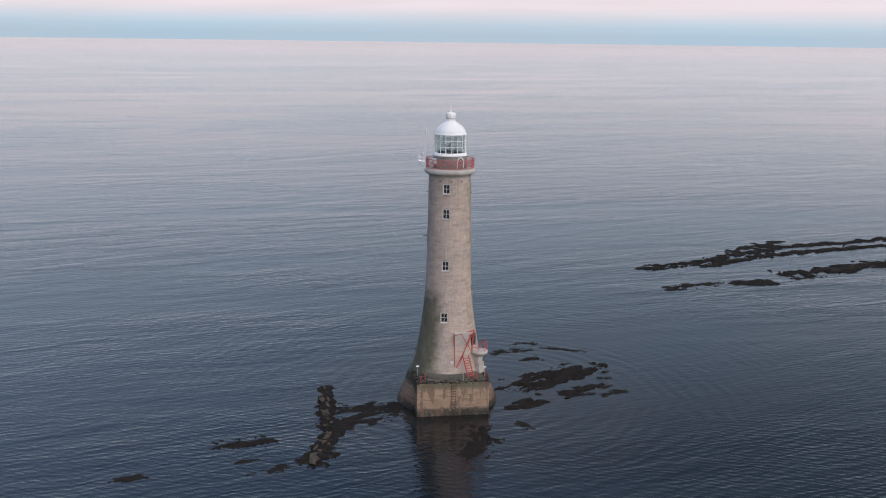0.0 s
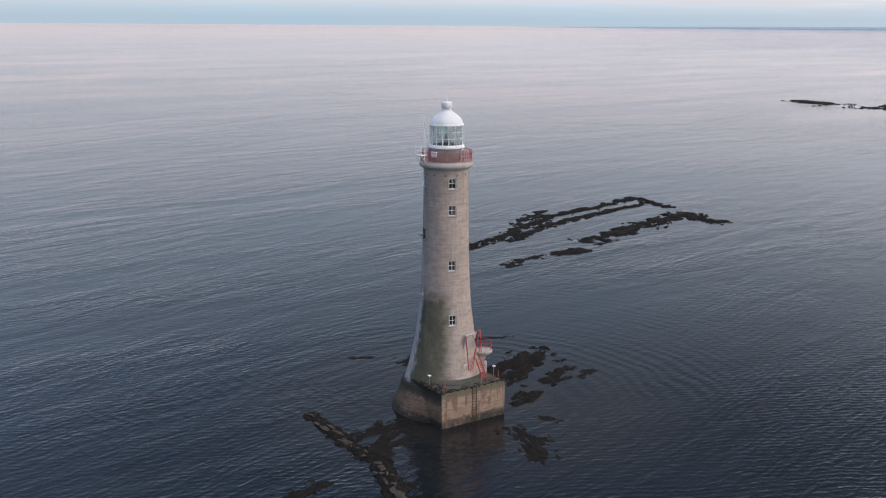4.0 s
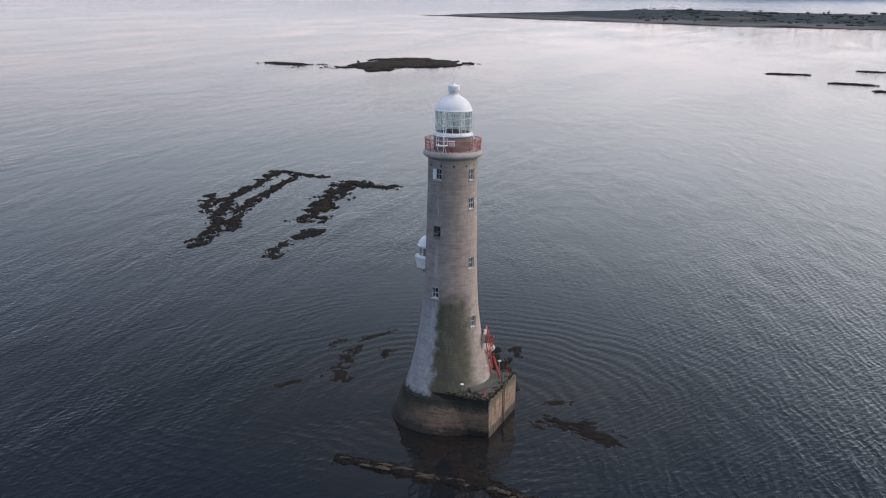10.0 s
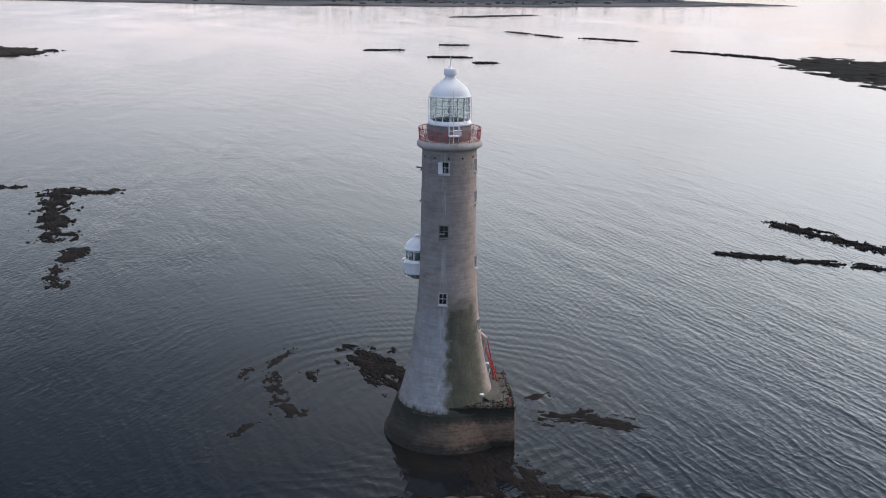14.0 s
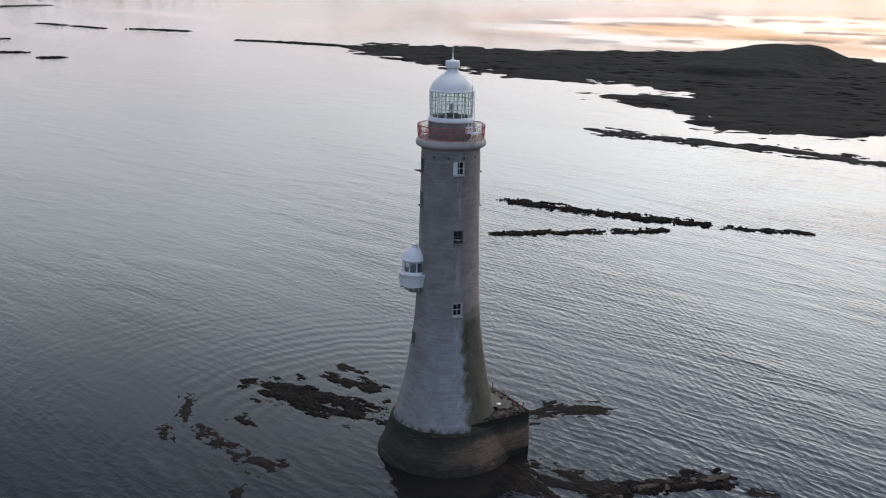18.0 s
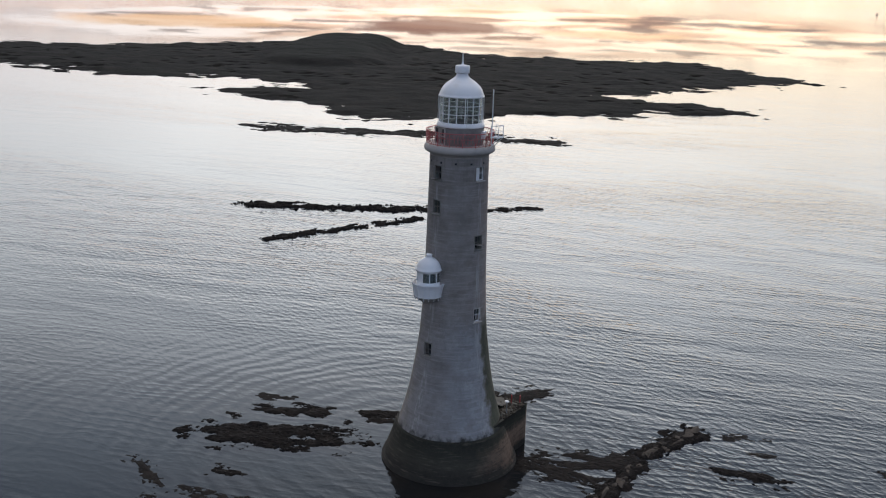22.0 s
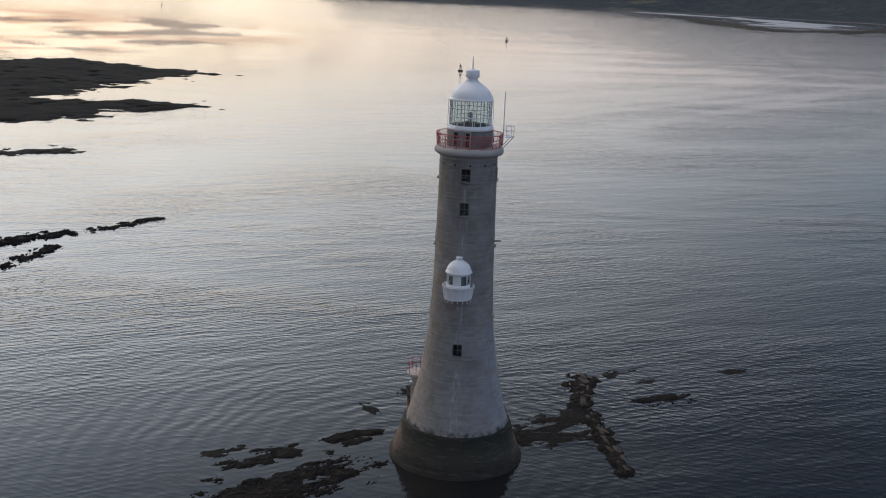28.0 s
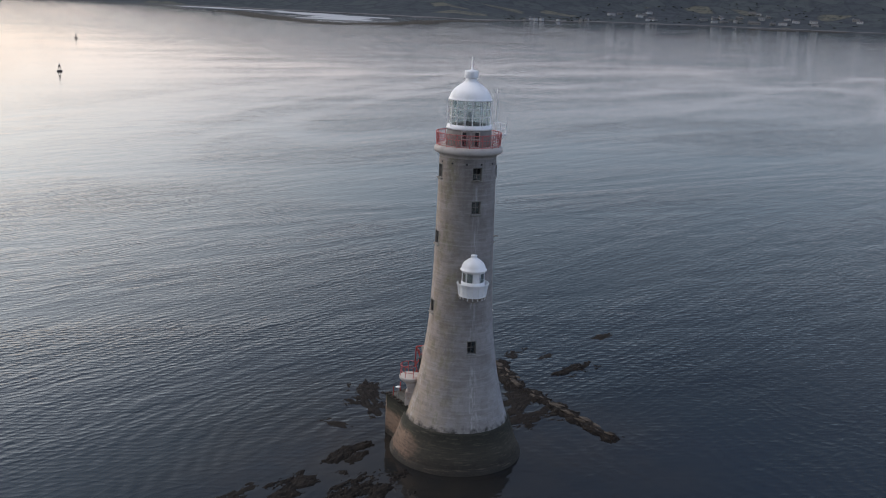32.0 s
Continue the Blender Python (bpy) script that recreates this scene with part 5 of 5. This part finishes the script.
island = terrain("island", 78, 560, -500, -108, 1.7, island_height, M_ISLAND, -0.5)
tagged(island, "low dark weed-covered island with small pools", "island", "", "structure")


# ---- the far shores ----
def shore(name, pts, deep, top, seed, step, label, rough=0.0, taper=4.0, curve=1.0):
    """Land lying behind a line of shore points, on the side away from the tower."""
    def height(x, y):
        d, s = spine_distance(x, y, pts)
        ax, ay = np.array([p[0] for p in pts]), np.array([p[1] for p in pts])
        sx, sy = np.interp(s * (len(pts) - 1), range(len(pts)), ax), np.interp(s * (len(pts) - 1), range(len(pts)), ay)
        behind = np.where(((x - sx) * sx + (y - sy) * sy > 0) & (s > 0.001) & (s < 0.999), d, -d) + fbm(x * 0.006, y * 0.006, seed) * 40
        ends = np.interp(x, (-950, -250), (1.0, 0.3)) if taper > 8 else np.clip(np.minimum(s, 1 - s) * taper, 0, 1)
        rise = np.clip(behind, -200, 60) * 0.03 + top * (np.clip(behind - 60, 0, deep) / deep) ** curve * ends
        return np.where(behind > deep * 1.3, -5, rise) + fbm(x * 0.01, y * 0.01, seed + 3) * (1 + rough)
    px, py = [p[0] for p in pts], [p[1] for p in pts]
    ob = terrain(name, min(px) - deep, max(px) + deep, min(py) - deep, max(py) + deep, step, height, M_COAST, -0.5)
    return tagged(ob, label, "coast", "", "structure")


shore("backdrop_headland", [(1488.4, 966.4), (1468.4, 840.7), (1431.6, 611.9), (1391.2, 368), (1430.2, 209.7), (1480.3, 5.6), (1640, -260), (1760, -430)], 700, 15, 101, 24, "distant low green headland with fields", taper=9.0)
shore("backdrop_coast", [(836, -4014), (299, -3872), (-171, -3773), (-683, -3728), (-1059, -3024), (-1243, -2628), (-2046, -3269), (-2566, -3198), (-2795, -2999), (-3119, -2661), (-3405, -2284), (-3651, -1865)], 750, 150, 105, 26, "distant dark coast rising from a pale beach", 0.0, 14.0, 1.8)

# hills on the horizon; the haze before them is their pale blue colour
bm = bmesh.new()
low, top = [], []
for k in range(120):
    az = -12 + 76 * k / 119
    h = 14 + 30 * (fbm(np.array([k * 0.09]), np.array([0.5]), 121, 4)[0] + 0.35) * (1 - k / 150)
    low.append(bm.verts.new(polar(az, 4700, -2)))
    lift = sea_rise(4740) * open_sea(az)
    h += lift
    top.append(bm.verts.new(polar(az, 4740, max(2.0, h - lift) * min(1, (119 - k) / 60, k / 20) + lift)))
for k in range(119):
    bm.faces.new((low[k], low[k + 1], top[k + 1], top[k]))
tagged(part("backdrop_hills", bm, M_HILL), "distant hills along the horizon, tinted pale blue for haze", "hills", "", "structure")

# houses along the far coast
hrng = random.Random(8)


def house(x, y, z, long, wide, tall, turn, white):
    ob = new("house")
    tagged(ob, "distant white cottage with slate roof near the beach" if white else "distant grey house with slate roof above the beach", "house", "houses on the far coast")
    m = Matrix.Translation((x, y, z)) @ Matrix.Rotation(radians(turn), 4, "Z")
    part("wall", box(bmesh.new(), (long, wide, tall + 3), m @ pose(0, 0, tall / 2 - 1.5)), M_HOUSE if white else M_GREY, ob)
    bm = bmesh.new()
    q = [(-long / 2 - 0.3, -wide / 2 - 0.3, tall), (long / 2 + 0.3, -wide / 2 - 0.3, tall), (long / 2 + 0.3, wide / 2 + 0.3, tall), (-long / 2 - 0.3, wide / 2 + 0.3, tall),
         (-long / 2 - 0.3, 0, tall + wide * 0.42), (long / 2 + 0.3, 0, tall + wide * 0.42)]
    v = [bm.verts.new(m @ Vector(c)) for c in q]
    for f in ((0, 1, 5, 4), (2, 3, 4, 5), (0, 4, 3), (1, 2, 5), (3, 2, 1, 0)):
        bm.faces.new([v[i] for i in f])
    roof = part("roof", bm, M_ROOF, ob)
    part("chimney", box(bmesh.new(), (1.0, 1.0, 2.0), m @ pose(long * 0.4, 0, tall + wide * 0.42 + 0.3)), M_HOUSE, roof)
    for k in range(3):
        part("window", box(bmesh.new(), (long * 0.12, 0.12, tall * 0.35), m @ pose(long * (k - 1) * 0.28, wide / 2 + 0.02, tall * 0.55)), M_DARK, ob)


coast = bpy.data.objects["backdrop_coast"]
COAST_XYZ = np.empty(len(coast.data.vertices) * 3)
coast.data.vertices.foreach_get("co", COAST_XYZ)
COAST_XYZ = COAST_XYZ.reshape(-1, 3)


def ground_at(x, y):
    """Height of the far coast below a place."""
    return float(COAST_XYZ[np.argmin((COAST_XYZ[:, 0] - x) ** 2 + (COAST_XYZ[:, 1] - y) ** 2), 2])


SHORE = [(-1243, -2628), (-2046, -3269), (-2566, -3198), (-2795, -2999), (-3119, -2661)]
for k in range(38):
    s = hrng.choice((hrng.uniform(0.2, 0.9), hrng.uniform(1.0, 3.4), hrng.uniform(1.0, 3.4)))
    i = min(int(s), 3)
    a, b = Vector(SHORE[i]), Vector(SHORE[i + 1])
    q = a.lerp(b, s - i)
    q = q + q.normalized() * hrng.choice((240, 300, 360, 400, 450) if s > 1.0 else (140, 175, 230))
    turn = math.degrees(math.atan2(b.y - a.y, b.x - a.x))
    house(q.x, q.y, ground_at(q.x, q.y) + 0.6, hrng.uniform(15, 34), hrng.uniform(8, 11), hrng.uniform(5, 8), turn + hrng.uniform(-8, 8) + 180, hrng.random() < 0.65)

# trees and hedges above the beach
bm = bmesh.new()
for k in range(420):
    s = hrng.uniform(0.1, 3.95)
    i = min(int(s), 3)
    q = Vector(SHORE[i]).lerp(Vector(SHORE[i + 1]), s - i)
    q = q + q.normalized() * hrng.uniform(180, 640)
    z = ground_at(q.x, q.y)
    r = hrng.uniform(1.0, 2.8)
    bmesh.ops.create_icosphere(bm, subdivisions=1, radius=1.0, matrix=Matrix.Translation((q.x, q.y, z + r * 0.35)) @ Matrix.Rotation(3.7 + hrng.gauss(0, 0.5), 4, "Z") @ Matrix.Diagonal((r * hrng.uniform(1.5, 7), r, r * 0.7, 1)))
M_TREE = material("far_foliage", worn((0.020, 0.025, 0.021), (0.034, 0.04, 0.032), 0.05, 0.0), 0.9)
for v in bm.verts:
    v.co += Vector((hrng.uniform(-1.6, 1.6), hrng.uniform(-1.6, 1.6), hrng.uniform(-0.5, 0.9)))
tagged(part("trees", bm, M_TREE), "dark distant hedges and trees above the beach", "trees", "", "stuff")
# hedgerows on the headland, their foliage colour paled to paint in haze
M_HEDGE = material("haze_tinted_foliage", worn((0.044, 0.054, 0.048), (0.062, 0.072, 0.062), 0.05, 0.0), 0.9)
bm = bmesh.new()
HEAD = [(1468.4, 840.7), (1431.6, 611.9), (1391.2, 368), (1430.2, 209.7), (1480.3, 5.6), (1704.8, -302.3)]
for k in range(300):
    s = hrng.uniform(1.3, 4.9)
    i = int(s)
    q = Vector(HEAD[i]).lerp(Vector(HEAD[i + 1]), s - i)
    deep = hrng.uniform(70, 600)
    q = q + q.normalized() * deep
    r = hrng.uniform(0.7, 1.9)
    bmesh.ops.create_icosphere(bm, subdivisions=1, radius=1.0, matrix=Matrix.Translation((q.x, q.y, 1.8 + 15 * max(0, deep - 60) / 700 + r * 0.3)) @ Matrix.Rotation(hrng.choice((0.9, 2.4)) + hrng.gauss(0, 0.2), 4, "Z") @ Matrix.Diagonal((r * hrng.uniform(1.2, 7), r, r * hrng.uniform(0.7, 1.5), 1)))
tagged(part("hedgerows", bm, M_HEDGE), "green hedgerows across the low headland, haze mixed into their colour", "hedges", "", "stuff")


def buoy(x, y, size, label):
    ob = new("buoy")
    tagged(ob, label, "buoy", "navigation buoys in the channel")
    m = Matrix.Translation((x, y, 0)) @ Matrix.Scale(size, 4)
    bm = bmesh.new()
    lathe(bm, [(0.9, -0.6), (1.25, 0.0), (1.3, 0.45), (1.1, 0.6), (0.3, 0.7), (0.01, 0.7)], 20, m=m)
    part("hull", bm, M_BUOY, ob, "", True)
    for k in range(4):
        a = 90 * k + 20
        bm = bmesh.new()
        tube(bm, m @ polar(a, 0.75, 0.6), m @ polar(a, 0.32, 3.0), 0.09 * size, 5)
        part("leg", bm, M_BUOY, ob)
    bm = bmesh.new()
    tube(bm, m @ Vector((0, 0, 2.2)), m @ Vector((0, 0, 3.2)), 0.42 * size, 10)
    part("day_mark", bm, M_BUOY, ob)
    bm = bmesh.new()
    tube(bm, m @ Vector((0, 0, 3.2)), m @ Vector((0, 0, 4.0)), 0.2 * size, 10, 0.1 * size)
    part("lamp", bm, M_STEEL, ob)


buoy(10.4, -488.7, 1.1, "dark lattice channel buoy afloat on calm water")
buoy(-24, -890, 1.15, "smaller dark channel buoy far across the water")
buoy(560, -1730, 1.3, "small dark channel buoy far beyond the island")

# a low spit with a bright tidal channel behind it
reef("backdrop_spit", [(-547.6, -2823.6), (-501.5, -2118.6), (-504.1, -1730.8), (-626.1, -1801.7), (-772.3, -2001.9), (-927, -2300.3), (-1184.9, -2559.5)], 40, 2.2, 131, "long dark spit across a tidal channel", 6.0, 0.8, 0.02)
tagged(bpy.data.objects["backdrop_spit"], kind="structure")
# the channel's bright sky reflection is put into this flat's pale colour
M_SAND = material("reflection_pale_sand", worn((0.34, 0.34, 0.36), (0.24, 0.24, 0.26), 0.02, 0.0, (0.10, 0.10, 0.11)), 0.4)
reef("backdrop_sand_flat", [(-673.1, -2198.4), (-804.1, -2540.4), (-809.6, -3021.3), (-603.1, -3567.8)], 75, 0.9, 133, "sand flat behind the spit, the channel's sky reflection in its pale colour", 8.0, 0.7, 0.012, mat=M_SAND)
tagged(bpy.data.objects["backdrop_sand_flat"], kind="structure")
reef("skerry", [(-2310, -2720), (-2500, -2760), (-2712, -2803)], 42, 5.0, 135, "long black rocky skerry off the far beach", 6.0, 0.7, 0.02, G3)

# ---- stones of the shaft: the nearest as pieces, the rest joined ----
NEAR = [b for b in BLOCKS if b[2] < 12.5][:300]
NEAR_SET = set(NEAR)
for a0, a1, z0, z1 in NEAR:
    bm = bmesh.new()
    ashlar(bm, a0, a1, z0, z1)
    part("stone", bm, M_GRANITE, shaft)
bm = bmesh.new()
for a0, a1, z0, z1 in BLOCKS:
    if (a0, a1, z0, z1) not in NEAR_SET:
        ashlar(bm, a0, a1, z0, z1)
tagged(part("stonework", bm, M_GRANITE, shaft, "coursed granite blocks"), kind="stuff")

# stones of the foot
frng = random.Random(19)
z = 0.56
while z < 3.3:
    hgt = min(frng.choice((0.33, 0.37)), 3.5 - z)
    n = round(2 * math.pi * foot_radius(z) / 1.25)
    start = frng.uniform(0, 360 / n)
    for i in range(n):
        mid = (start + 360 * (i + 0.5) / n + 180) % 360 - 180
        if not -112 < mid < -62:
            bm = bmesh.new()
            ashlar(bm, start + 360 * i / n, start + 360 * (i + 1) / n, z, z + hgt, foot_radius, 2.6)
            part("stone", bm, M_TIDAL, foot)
    z += hgt
